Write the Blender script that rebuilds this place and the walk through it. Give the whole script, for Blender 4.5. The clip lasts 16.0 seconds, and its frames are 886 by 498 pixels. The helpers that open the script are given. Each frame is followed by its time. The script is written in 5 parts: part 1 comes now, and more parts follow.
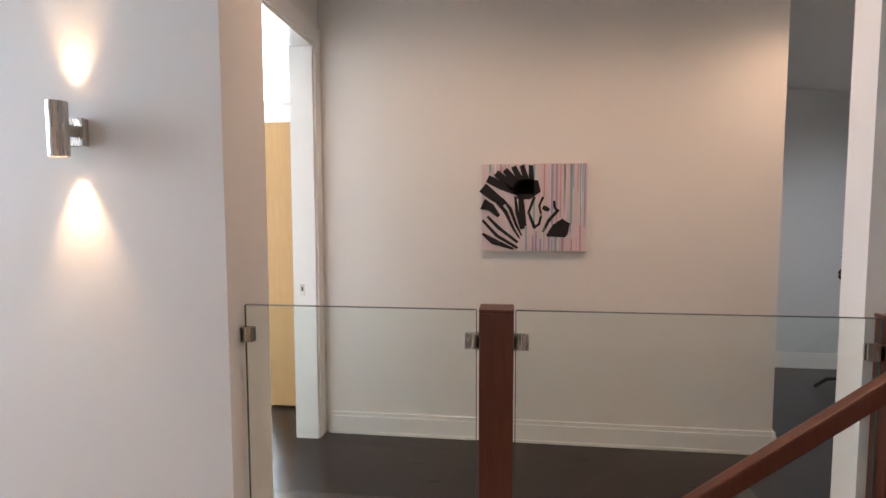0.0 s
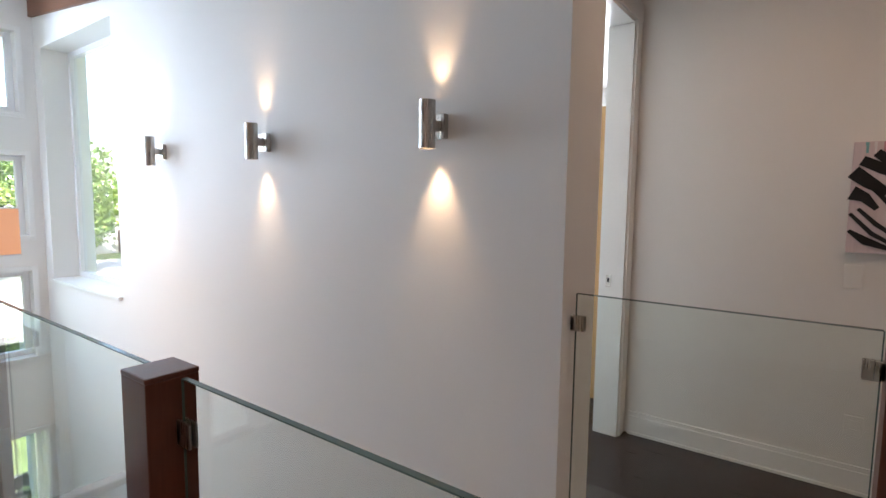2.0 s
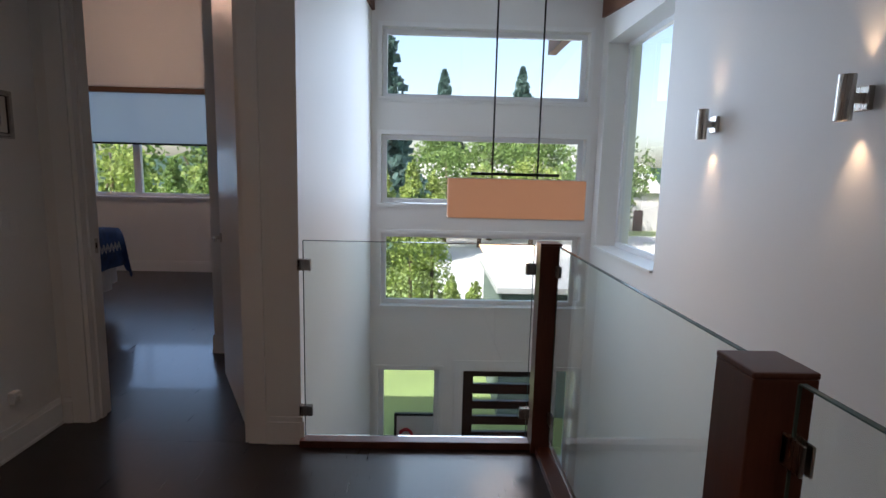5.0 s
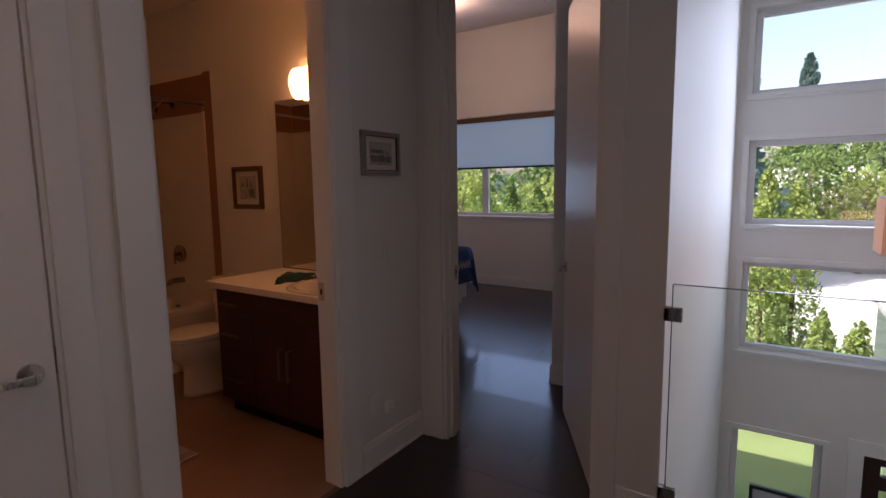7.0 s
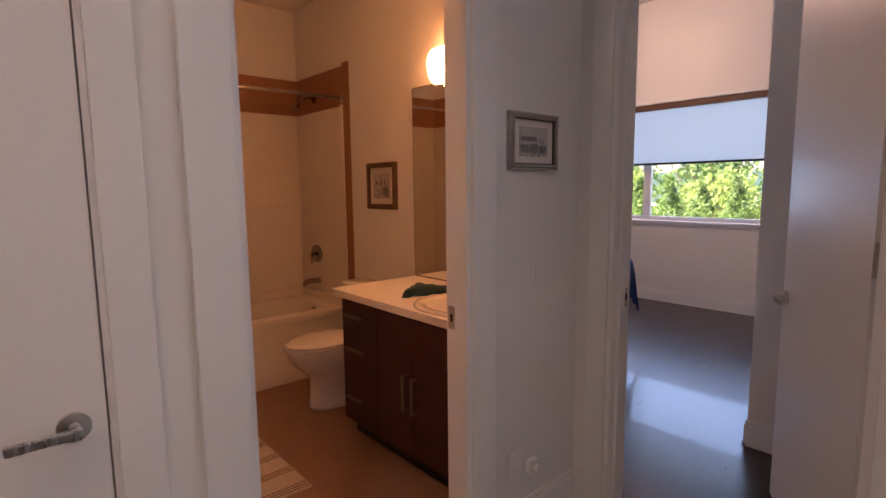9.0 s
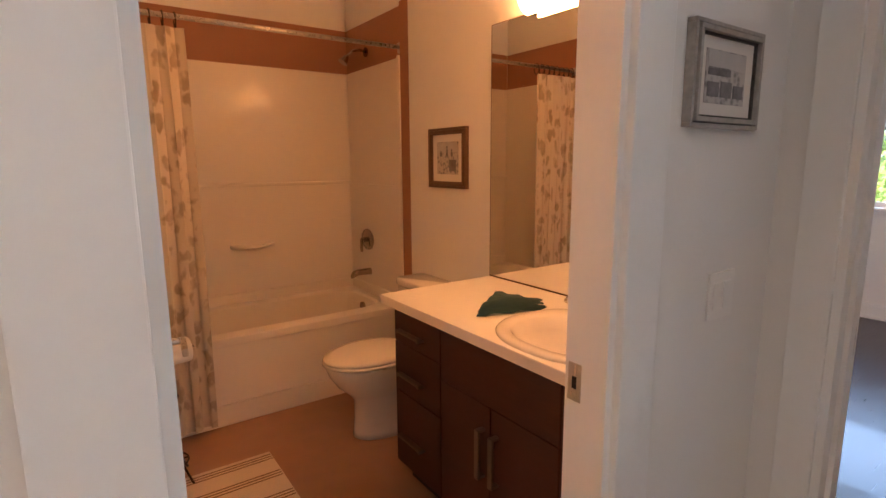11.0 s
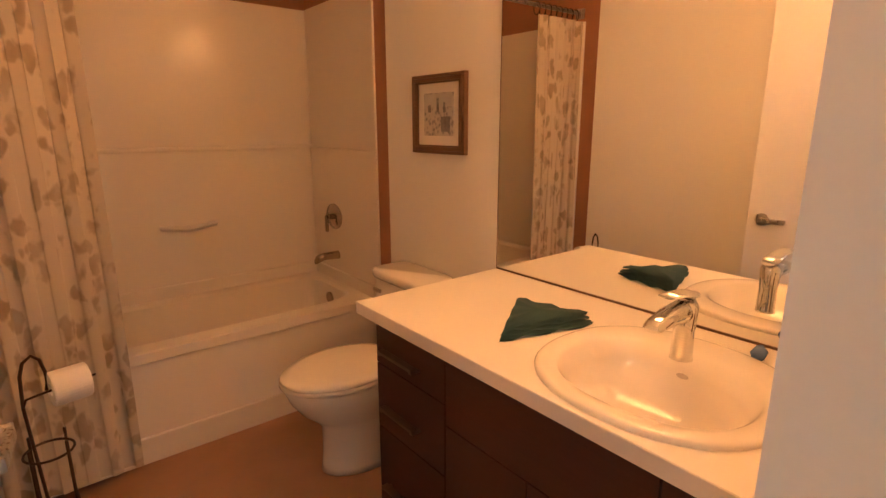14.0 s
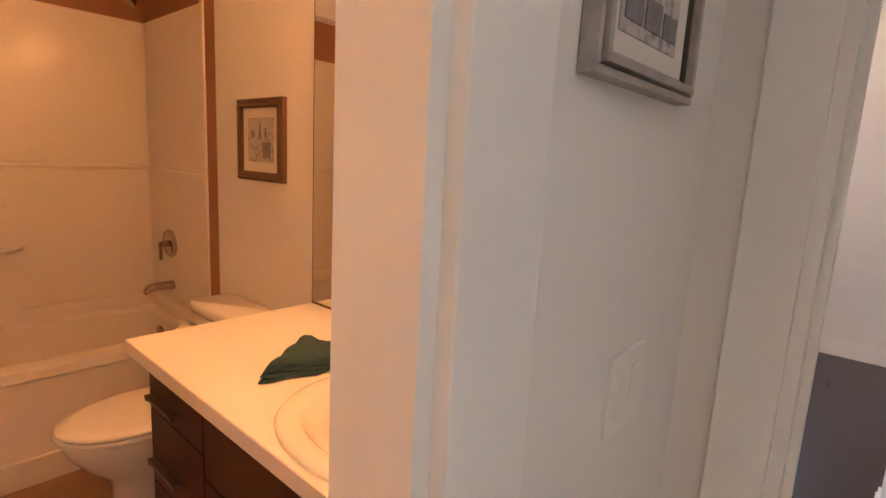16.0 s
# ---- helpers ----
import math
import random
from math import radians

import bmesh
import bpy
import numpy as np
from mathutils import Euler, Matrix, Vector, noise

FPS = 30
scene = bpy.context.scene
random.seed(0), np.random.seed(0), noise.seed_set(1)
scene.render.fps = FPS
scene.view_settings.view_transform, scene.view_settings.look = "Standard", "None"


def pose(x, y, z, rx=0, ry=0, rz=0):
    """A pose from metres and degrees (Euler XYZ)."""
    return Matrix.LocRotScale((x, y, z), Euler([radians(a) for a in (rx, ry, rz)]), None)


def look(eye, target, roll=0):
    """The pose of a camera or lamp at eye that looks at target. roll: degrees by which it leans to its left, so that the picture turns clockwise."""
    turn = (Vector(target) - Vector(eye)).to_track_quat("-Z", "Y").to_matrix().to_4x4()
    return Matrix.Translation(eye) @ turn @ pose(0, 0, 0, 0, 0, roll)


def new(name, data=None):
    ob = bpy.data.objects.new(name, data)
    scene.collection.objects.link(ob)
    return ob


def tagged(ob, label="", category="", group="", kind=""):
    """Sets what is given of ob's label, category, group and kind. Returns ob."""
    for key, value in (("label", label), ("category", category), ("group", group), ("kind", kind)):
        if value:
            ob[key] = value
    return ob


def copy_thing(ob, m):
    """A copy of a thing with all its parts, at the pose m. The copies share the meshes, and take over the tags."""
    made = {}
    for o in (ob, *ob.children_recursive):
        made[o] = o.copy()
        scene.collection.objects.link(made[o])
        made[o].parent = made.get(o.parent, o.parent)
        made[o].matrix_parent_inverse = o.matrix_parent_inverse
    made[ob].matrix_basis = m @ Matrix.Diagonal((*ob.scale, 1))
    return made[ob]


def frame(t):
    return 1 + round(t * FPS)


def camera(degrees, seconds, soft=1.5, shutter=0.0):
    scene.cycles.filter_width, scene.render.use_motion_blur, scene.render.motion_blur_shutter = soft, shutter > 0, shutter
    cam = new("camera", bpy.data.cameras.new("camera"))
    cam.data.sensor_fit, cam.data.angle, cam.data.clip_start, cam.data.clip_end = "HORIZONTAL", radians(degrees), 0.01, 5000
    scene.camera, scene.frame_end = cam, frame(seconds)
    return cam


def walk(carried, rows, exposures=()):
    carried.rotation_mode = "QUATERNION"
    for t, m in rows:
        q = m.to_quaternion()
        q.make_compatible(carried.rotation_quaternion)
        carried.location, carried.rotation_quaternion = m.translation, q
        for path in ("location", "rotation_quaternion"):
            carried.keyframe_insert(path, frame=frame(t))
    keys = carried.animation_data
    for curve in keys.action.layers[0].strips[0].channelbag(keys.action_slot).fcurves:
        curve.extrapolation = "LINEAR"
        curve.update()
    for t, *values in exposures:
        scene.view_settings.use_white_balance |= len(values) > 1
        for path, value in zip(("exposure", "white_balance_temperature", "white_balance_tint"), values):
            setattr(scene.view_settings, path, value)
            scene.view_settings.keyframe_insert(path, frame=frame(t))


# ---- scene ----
cam = camera(81.2, 16.0)
PATH = [
    (0, (0.018, 0.035, 1.422), (-0.231, 2.014, 1.281), -0.1),
    (0.5, (-0.054, 0.057, 1.427), (-0.554, 1.987, 1.263), 0.3),
    (1, (-0.126, 0.058, 1.421), (-0.86, 1.91, 1.248), 0.3),
    (1.5, (-0.188, 0.045, 1.421), (-1.15, 1.789, 1.234), 0.4),
    (2, (-0.234, 0.033, 1.418), (-1.412, 1.638, 1.227), 0.7),
    (2.5, (-0.289, 0.078, 1.413), (-1.687, 1.492, 1.196), 0.3),
    (3, (-0.318, 0.105, 1.407), (-1.9, 1.303, 1.155), 0.5),
    (3.5, (-0.358, 0.107, 1.392), (-2.095, 1.059, 1.12), 1.0),
    (4, (-0.399, 0.061, 1.386), (-2.264, 0.727, 1.108), 1.5),
    (4.5, (-0.45, 0.017, 1.374), (-2.398, 0.371, 1.091), 1.6),
    (5, (-0.511, -0.045, 1.359), (-2.49, 0.008, 1.074), 1.4),
    (7.5, (-0.966, -0.342, 1.426), (-2.484, -1.625, 1.207), -1.4),
    (8, (-1.09, -0.356, 1.423), (-2.485, -1.774, 1.216), -1.7),
    (8.5, (-1.207, -0.518, 1.427), (-2.542, -1.99, 1.201), -1.3),
    (9, (-1.272, -0.71, 1.415), (-2.584, -2.201, 1.175), -0.6),
    (9.5, (-1.356, -0.863, 1.407), (-2.63, -2.383, 1.151), -0.2),
    (10, (-1.488, -1.054, 1.406), (-2.716, -2.607, 1.121), -0.1),
    (12.5, (-1.839, -1.725, 1.407), (-2.891, -3.379, 1.011), -0.6),
    (13, (-1.885, -1.823, 1.4), (-2.968, -3.45, 0.973), -0.8),
    (13.5, (-1.92, -1.892, 1.383), (-3.062, -3.473, 0.94), -0.5),
    (14, (-1.947, -1.931, 1.378), (-3.169, -3.445, 0.915), -0.1),
    (14.5, (-1.988, -1.906, 1.366), (-3.272, -3.372, 0.918), 0.6),
    (15, (-2.05, -1.851, 1.367), (-3.402, -3.262, 0.938), 1.0),
    (15.5, (-2.143, -1.777, 1.38), (-3.562, -3.131, 0.99), 1.7),
    (16, (-2.242, -1.735, 1.384), (-3.721, -3.039, 1.045), 3.0),
]
EXPOSURES = [(0.0, 3.22, 6500, 17), (1.0, 2.8, 6450, 18), (1.5, 2.65, 6400, 17), (2.5, 2.35, 6200, 13), (3.5, 1.98, 6100, 12), (4.2, 1.63, 6100, 13), (5.0, 1.22, 6150, 16), (6.2, 1.1, 6250, 19), (7.5, 1.45, 6500, 31), (9.0, 2.62, 6550, 29), (10.0, 3.02, 6500, 23), (12.5, 3.55, 6550, 11), (14.0, 3.42, 6500, 10), (15.0, 3.48, 6650, 14), (16.0, 3.65, 6850, 17)]
walk(cam, [(t, look(eye, target, roll)) for t, eye, target, roll in PATH], EXPOSURES)


# ---- world and sun ----
world = bpy.data.worlds.new("world")
scene.world = world
world.use_nodes = True
wn = world.node_tree.nodes
sky = wn.new("ShaderNodeTexSky")
sky.sky_type, sky.sun_disc = "NISHITA", False
sky.dust_density, sky.air_density, sky.ozone_density = 3.0, 1.2, 1.0
sky.sun_elevation, sky.sun_rotation = radians(50), radians(140)
world.node_tree.links.new(sky.outputs[0], wn["Background"].inputs[0])
wn["Background"].inputs[1].default_value = 0.15
sun = new("sun", bpy.data.lights.new("sun", "SUN"))
sun.data.energy, sun.data.angle, sun.data.color = 5.0, radians(0.5), (1, 0.95, 0.88)
sun.matrix_world = look((10, -12, 18.6), (0, 0, 0))


def area(name, eye, target, sx, sy, watts, colour):
    lt = new(name, bpy.data.lights.new(name, "AREA"))
    lt.data.shape, lt.data.size, lt.data.size_y, lt.data.energy, lt.data.color = "RECTANGLE", sx, sy, watts, colour
    lt.matrix_world = look(eye, target)
    return lt

area("window_light", (-5.9, 0.35, 1.86), (0, 0.35, 1.0), 1.4, 2.05, 18, (0.68, 0.83, 1))
area("bedroom_window_light", (-7.39, -3.4, 1.69), (0, -3.4, 1.69), 2.1, 1.3, 7, (0.38, 0.62, 1))
area("room_window_light", (-2.9, 6.15, 1.65), (-2.7, 0, 1.0), 1.8, 1.3, 30, (0.85, 0.93, 1))


# ---- materials ----
def mat(name, colour, rough=0.5, metal=0.0, bump=0.0, scale=40.0, vary=0.05, emit=None, power=0.0, coat=0.0, trans=0.0, ior=1.45, stretch=(1, 1, 1), big=1.3):
    m = bpy.data.materials.new(name)
    m.use_nodes = True
    nt = m.node_tree
    n, l = nt.nodes, nt.links
    b = n["Principled BSDF"]
    b.inputs["Base Color"].default_value = (*colour, 1)
    b.inputs["Roughness"].default_value, b.inputs["Metallic"].default_value = rough, metal
    b.inputs["Coat Weight"].default_value, b.inputs["Transmission Weight"].default_value, b.inputs["IOR"].default_value = coat, trans, ior
    if emit:
        b.inputs["Emission Color"].default_value, b.inputs["Emission Strength"].default_value = (*emit, 1), power
    tc, mp = n.new("ShaderNodeTexCoord"), n.new("ShaderNodeMapping")
    mp.inputs["Scale"].default_value = stretch
    l.new(tc.outputs["Object"], mp.inputs[0])
    if vary:
        a, c = n.new("ShaderNodeTexNoise"), n.new("ShaderNodeTexNoise")
        a.inputs["Scale"].default_value, a.inputs["Detail"].default_value = scale, 6
        c.inputs["Scale"].default_value, c.inputs["Detail"].default_value = big, 3
        add, ramp = n.new("ShaderNodeMath"), n.new("ShaderNodeMapRange")
        add.operation = "ADD"
        mix = n.new("ShaderNodeMix")
        mix.data_type, mix.blend_type = "RGBA", "MULTIPLY"
        l.new(mp.outputs[0], a.inputs["Vector"]), l.new(mp.outputs[0], c.inputs["Vector"])
        l.new(a.outputs[0], add.inputs[0]), l.new(c.outputs[0], add.inputs[1]), l.new(add.outputs[0], ramp.inputs[0])
        ramp.inputs["From Min"].default_value, ramp.inputs["From Max"].default_value = 0.6, 1.4
        ramp.inputs["To Min"].default_value, ramp.inputs["To Max"].default_value = 1 - vary, 1 + vary
        mix.inputs[0].default_value = 1
        mix.inputs[6].default_value = (*colour, 1)
        l.new(ramp.outputs[0], mix.inputs[7]), l.new(mix.outputs[2], b.inputs["Base Color"])
        rr = n.new("ShaderNodeMapRange")
        rr.inputs["To Min"].default_value, rr.inputs["To Max"].default_value = max(0.02, rough * 0.85), min(1, rough * 1.15)
        l.new(a.outputs[0], rr.inputs[0]), l.new(rr.outputs[0], b.inputs["Roughness"])
        if bump:
            bm_ = n.new("ShaderNodeBump")
            bm_.inputs["Strength"].default_value, bm_.inputs["Distance"].default_value = bump, 0.002
            l.new(a.outputs[0], bm_.inputs["Height"]), l.new(bm_.outputs[0], b.inputs["Normal"])
    return m


M_WALL = mat("wall_paint", (0.80, 0.79, 0.76), 0.55, bump=0.15, scale=220, vary=0.02)
M_TRIM = mat("trim_paint", (0.82, 0.82, 0.80), 0.3, scale=60, vary=0.015)
M_CEIL = mat("ceiling_paint", (0.82, 0.81, 0.79), 0.8, scale=150, vary=0.02)
M_FLOOR = mat("dark_floor", (0.020, 0.013, 0.012), 0.29, scale=30, vary=0.2, bump=0.02, stretch=(0.12, 2, 1), coat=0.2)
M_POST = mat("post_wood", (0.10, 0.032, 0.018), 0.35, scale=25, vary=0.3, bump=0.1, stretch=(6, 6, 0.4), coat=0.1)
M_STEEL = mat("brushed_nickel", (0.55, 0.52, 0.48), 0.28, 1.0, scale=200, vary=0.05, stretch=(1, 1, 0.05))
M_DOOR = mat("door_paint", (0.80, 0.79, 0.77), 0.35, scale=60, vary=0.015)
M_TILE = mat("bath_floor", (0.37, 0.21, 0.13), 0.4, scale=8, vary=0.12)
M_TUB = mat("tub_acrylic", (0.80, 0.74, 0.65), 0.3, scale=30, vary=0.01, coat=0.1)
M_COUNTER = mat("counter_laminate", (0.83, 0.80, 0.73), 0.35, scale=90, vary=0.02)
M_VANITY = mat("vanity_wood", (0.052, 0.015, 0.009), 0.42, scale=20, vary=0.25, stretch=(1, 1, 8))
M_DARKPAINT = mat("alcove_paint", (0.36, 0.17, 0.09), 0.5, scale=120, vary=0.03)
M_WALLCOOL = mat("wall_paint_cool", (0.66, 0.69, 0.70), 0.55, bump=0.15, scale=220, vary=0.02)
M_FOYER = mat("foyer_tile", (0.12, 0.10, 0.09), 0.3, scale=6, vary=0.2)
M_BEAM = mat("beam_wood", (0.17, 0.075, 0.04), 0.55, scale=30, vary=0.3, bump=0.3, stretch=(0.5, 6, 6))
M_VINYL = mat("vinyl", (0.80, 0.81, 0.82), 0.3, scale=60, vary=0.01)
M_DOORDARK = mat("door_brown", (0.035, 0.014, 0.009), 0.4, scale=20, vary=0.3, stretch=(1, 6, 0.5))
M_BLACK = mat("black_metal", (0.012, 0.011, 0.010), 0.4, 0.3, scale=80, vary=0.1)
M_BRONZE = mat("bronze_wire", (0.05, 0.025, 0.015), 0.45, 0.6, scale=80, vary=0.15)
M_NICKEL = mat("satin_nickel", (0.42, 0.35, 0.29), 0.2, 1.0, vary=0)
M_LAMEDGE = mat("laminate_edge", (0.76, 0.70, 0.64), 0.4, scale=90, vary=0.02)
M_PULL = mat("dull_nickel", (0.20, 0.15, 0.12), 0.4, 0.8, scale=120, vary=0.1)
M_CHROME = mat("chrome", (0.78, 0.77, 0.75), 0.06, 1.0, vary=0)
M_CERAMIC = mat("ceramic", (0.84, 0.80, 0.73), 0.16, scale=30, vary=0.01, coat=0.3)
M_TOWEL = mat("green_cloth", (0.035, 0.085, 0.09), 0.95, scale=400, vary=0.35, bump=0.8)
M_PAPER = mat("paper", (0.82, 0.80, 0.76), 0.9, scale=200, vary=0.03, bump=0.3)
M_PLASTIC = mat("white_plastic", (0.82, 0.81, 0.78), 0.3, scale=60, vary=0.01)
M_FRAMESILVER = mat("frame_silver", (0.42, 0.40, 0.37), 0.4, 0.6, scale=60, vary=0.3, bump=0.3)
M_FRAMEBROWN = mat("frame_brown", (0.14, 0.075, 0.045), 0.45, scale=60, vary=0.2)
M_GROOVE = mat("frame_groove", (0.06, 0.055, 0.05), 0.5, 0.3, vary=0.1)
M_MATBOARD = mat("matboard", (0.74, 0.70, 0.64), 0.9, scale=200, vary=0.02)
M_MAPLE = mat("maple", (0.62, 0.38, 0.17), 0.45, scale=12, vary=0.12, stretch=(6, 6, 0.5))
M_RED = mat("red_fabric", (0.45, 0.02, 0.03), 0.8, scale=200, vary=0.1)
M_QUILT = mat("quilt", (0.03, 0.065, 0.17), 0.9, scale=14, vary=0.6, bump=0.3)
M_LINEN = mat("linen", (0.72, 0.70, 0.68), 0.9, scale=120, vary=0.04)
M_LEAF = mat("foliage", (0.15, 0.23, 0.06), 0.7, scale=3, vary=0.5)
# far conifers: blue-grey distance haze is mixed into this leaf colour
M_LEAFHAZE = mat("foliage_hazed", (0.085, 0.15, 0.125), 0.75, scale=3, vary=0.5)
M_LEAFLIGHT = mat("foliage_light", (0.26, 0.33, 0.08), 0.7, scale=3, vary=0.4)
M_BARK = mat("bark", (0.11, 0.075, 0.05), 0.9, scale=20, vary=0.3, bump=0.6)
M_CONCRETE = mat("concrete", (0.50, 0.49, 0.46), 0.85, scale=12, vary=0.1)
M_SIDING = mat("siding", (0.12, 0.15, 0.13), 0.7, scale=20, vary=0.1)
M_ROOF = mat("roofing", (0.38, 0.37, 0.36), 0.85, scale=25, vary=0.15)
M_PANE = mat("pane", (1, 1, 1), 0.0, vary=0)
M_LAWN = mat("lawn", (0.17, 0.22, 0.075), 0.9, scale=40, vary=0.3)
M_SHADE = mat("lamp_shade", (0.66, 0.47, 0.34), 0.8, scale=300, vary=0.03, emit=(1, 0.42, 0.18), power=0.10)
M_MIRROR = mat("mirror", (0.9, 0.9, 0.88), 0.01, 1.0, vary=0)
M_GLASS = bpy.data.materials.new("glass")
M_GLASS.use_nodes = True
gn, gl = M_GLASS.node_tree.nodes, M_GLASS.node_tree.links
gn.remove(gn["Principled BSDF"])
g_t = gn.new("ShaderNodeBsdfGlass")
g_t.inputs["Color"].default_value, g_t.inputs["Roughness"].default_value, g_t.inputs["IOR"].default_value = (0.955, 0.985, 0.975, 1), 0.0, 1.45
gl.new(g_t.outputs[0], gn["Material Output"].inputs[0])

# ---- mesh helpers ----
def bm_box(bm, x0, x1, y0, y1, z0, z1, bev=0.0):
    x0, x1, y0, y1, z0, z1 = min(x0, x1), max(x0, x1), min(y0, y1), max(y0, y1), min(z0, z1), max(z0, z1)
    vs = [bm.verts.new(p) for p in ((x0, y0, z0), (x1, y0, z0), (x1, y1, z0), (x0, y1, z0), (x0, y0, z1), (x1, y0, z1), (x1, y1, z1), (x0, y1, z1))]
    fs = [bm.faces.new([vs[i] for i in f]) for f in ((3, 2, 1, 0), (4, 5, 6, 7), (0, 1, 5, 4), (1, 2, 6, 5), (2, 3, 7, 6), (3, 0, 4, 7))]
    if bev:
        es = list({e for f in fs for e in f.edges})
        bmesh.ops.bevel(bm, geom=es, offset=bev, segments=2, profile=0.6, affect="EDGES", clamp_overlap=True)
    return bm


def boxes(*bs, bev=0.0):
    bm = bmesh.new()
    for b in bs:
        bm_box(bm, *b, bev=bev)
    return bm


def part(name, bm, material, parent=None, label="", smooth=False):
    me = bpy.data.meshes.new(name)
    if smooth:
        for f in bm.faces:
            f.smooth = True
    bm.to_mesh(me)
    bm.free()
    me.materials.append(material)
    ob = new(name, me)
    if parent:
        ob.parent = parent
    if label:
        ob["label"] = label
    return ob


def struct(name, bm, material, label=""):
    return tagged(part(name, bm, material), label, kind="structure")


def thing(name, label, category, at=(0, 0, 0), rz=0, group=""):
    ob = new(name)
    ob.matrix_world = pose(*at, 0, 0, rz)
    return tagged(ob, label, category, group)


def wall_bm(axis, c0, c1, a0, a1, z0, z1, holes=()):
    """A wall between c0 and c1 across, a0 and a1 along; holes as (a0, a1, z0, z1)."""
    cuts_a = sorted({a0, a1, *[h[0] for h in holes], *[h[1] for h in holes]})
    cuts_z = sorted({z0, z1, *[h[2] for h in holes], *[h[3] for h in holes]})
    cuts_a, cuts_z = [a for a in cuts_a if a0 <= a <= a1], [z for z in cuts_z if z0 <= z <= z1]
    solid = lambda i, j: 0 <= i < len(cuts_a) - 1 and 0 <= j < len(cuts_z) - 1 and not any(
        h[0] <= (cuts_a[i] + cuts_a[i + 1]) / 2 <= h[1] and h[2] <= (cuts_z[j] + cuts_z[j + 1]) / 2 <= h[3] for h in holes)
    bm, vs = bmesh.new(), {}
    def v(c, i, j):
        k = (c, i, j)
        if k not in vs:
            p = (c, cuts_a[i]) if axis == "x" else (cuts_a[i], c)
            vs[k] = bm.verts.new((*p, cuts_z[j]))
        return vs[k]
    for i in range(len(cuts_a) - 1):
        for j in range(len(cuts_z) - 1):
            if not solid(i, j):
                continue
            bm.faces.new([v(c0, i, j), v(c0, i, j + 1), v(c0, i + 1, j + 1), v(c0, i + 1, j)])
            bm.faces.new([v(c1, i, j), v(c1, i + 1, j), v(c1, i + 1, j + 1), v(c1, i, j + 1)])
            for (di, dj), (p, q) in {(-1, 0): ((i, j), (i, j + 1)), (1, 0): ((i + 1, j), (i + 1, j + 1)), (0, -1): ((i, j), (i + 1, j)), (0, 1): ((i, j + 1), (i + 1, j + 1))}.items():
                if not solid(i + di, j + dj):
                    bm.faces.new([v(c0, *p), v(c1, *p), v(c1, *q), v(c0, *q)])
    bmesh.ops.recalc_face_normals(bm, faces=bm.faces)
    return bm

# clear window glass
pn, pl = M_PANE.node_tree.nodes, M_PANE.node_tree.links
pn.remove(pn["Principled BSDF"])
p_t = pn.new("ShaderNodeBsdfGlass")
p_t.inputs["Color"].default_value, p_t.inputs["Roughness"].default_value, p_t.inputs["IOR"].default_value = (0.99, 1.0, 1.0, 1), 0.0, 1.45
pl.new(p_t.outputs[0], pn["Material Output"].inputs[0])
M_EDGE = mat("glass_edge", (0.10, 0.16, 0.15), 0.15, vary=0)
M_BULB = mat("lamp_lens", (1, 0.9, 0.8), 0.4, vary=0, emit=(1, 0.72, 0.45), power=5)
M_BATHSHADE = mat("bath_shade", (0.9, 0.85, 0.75), 0.4, vary=0, emit=(1, 0.42, 0.14), power=3.8)


def translucent(name, colour, amount):
    """Thin cloth that lets some of the daylight pass."""
    m = mat(name, colour, 0.9, scale=500, vary=0.04)
    n, l = m.node_tree.nodes, m.node_tree.links
    t, mx = n.new("ShaderNodeBsdfTranslucent"), n.new("ShaderNodeMixShader")
    t.inputs[0].default_value, mx.inputs[0].default_value = (*colour, 1), amount
    l.new(n["Principled BSDF"].outputs[0], mx.inputs[1]), l.new(t.outputs[0], mx.inputs[2]), l.new(mx.outputs[0], n["Material Output"].inputs[0])
    return m


for m_ in (M_LEAF, M_LEAFHAZE, M_LEAFLIGHT):
    n_, l_ = m_.node_tree.nodes, m_.node_tree.links
    t_, x_ = n_.new("ShaderNodeBsdfTranslucent"), n_.new("ShaderNodeMixShader")
    x_.inputs[0].default_value = 0.45
    l_.new(n_["Mix"].outputs[2], t_.inputs[0]), l_.new(n_["Principled BSDF"].outputs[0], x_.inputs[1])
    l_.new(t_.outputs[0], x_.inputs[2]), l_.new(x_.outputs[0], n_["Material Output"].inputs[0])
M_BLIND = translucent("blind_cloth", (0.48, 0.46, 0.43), 0.8)


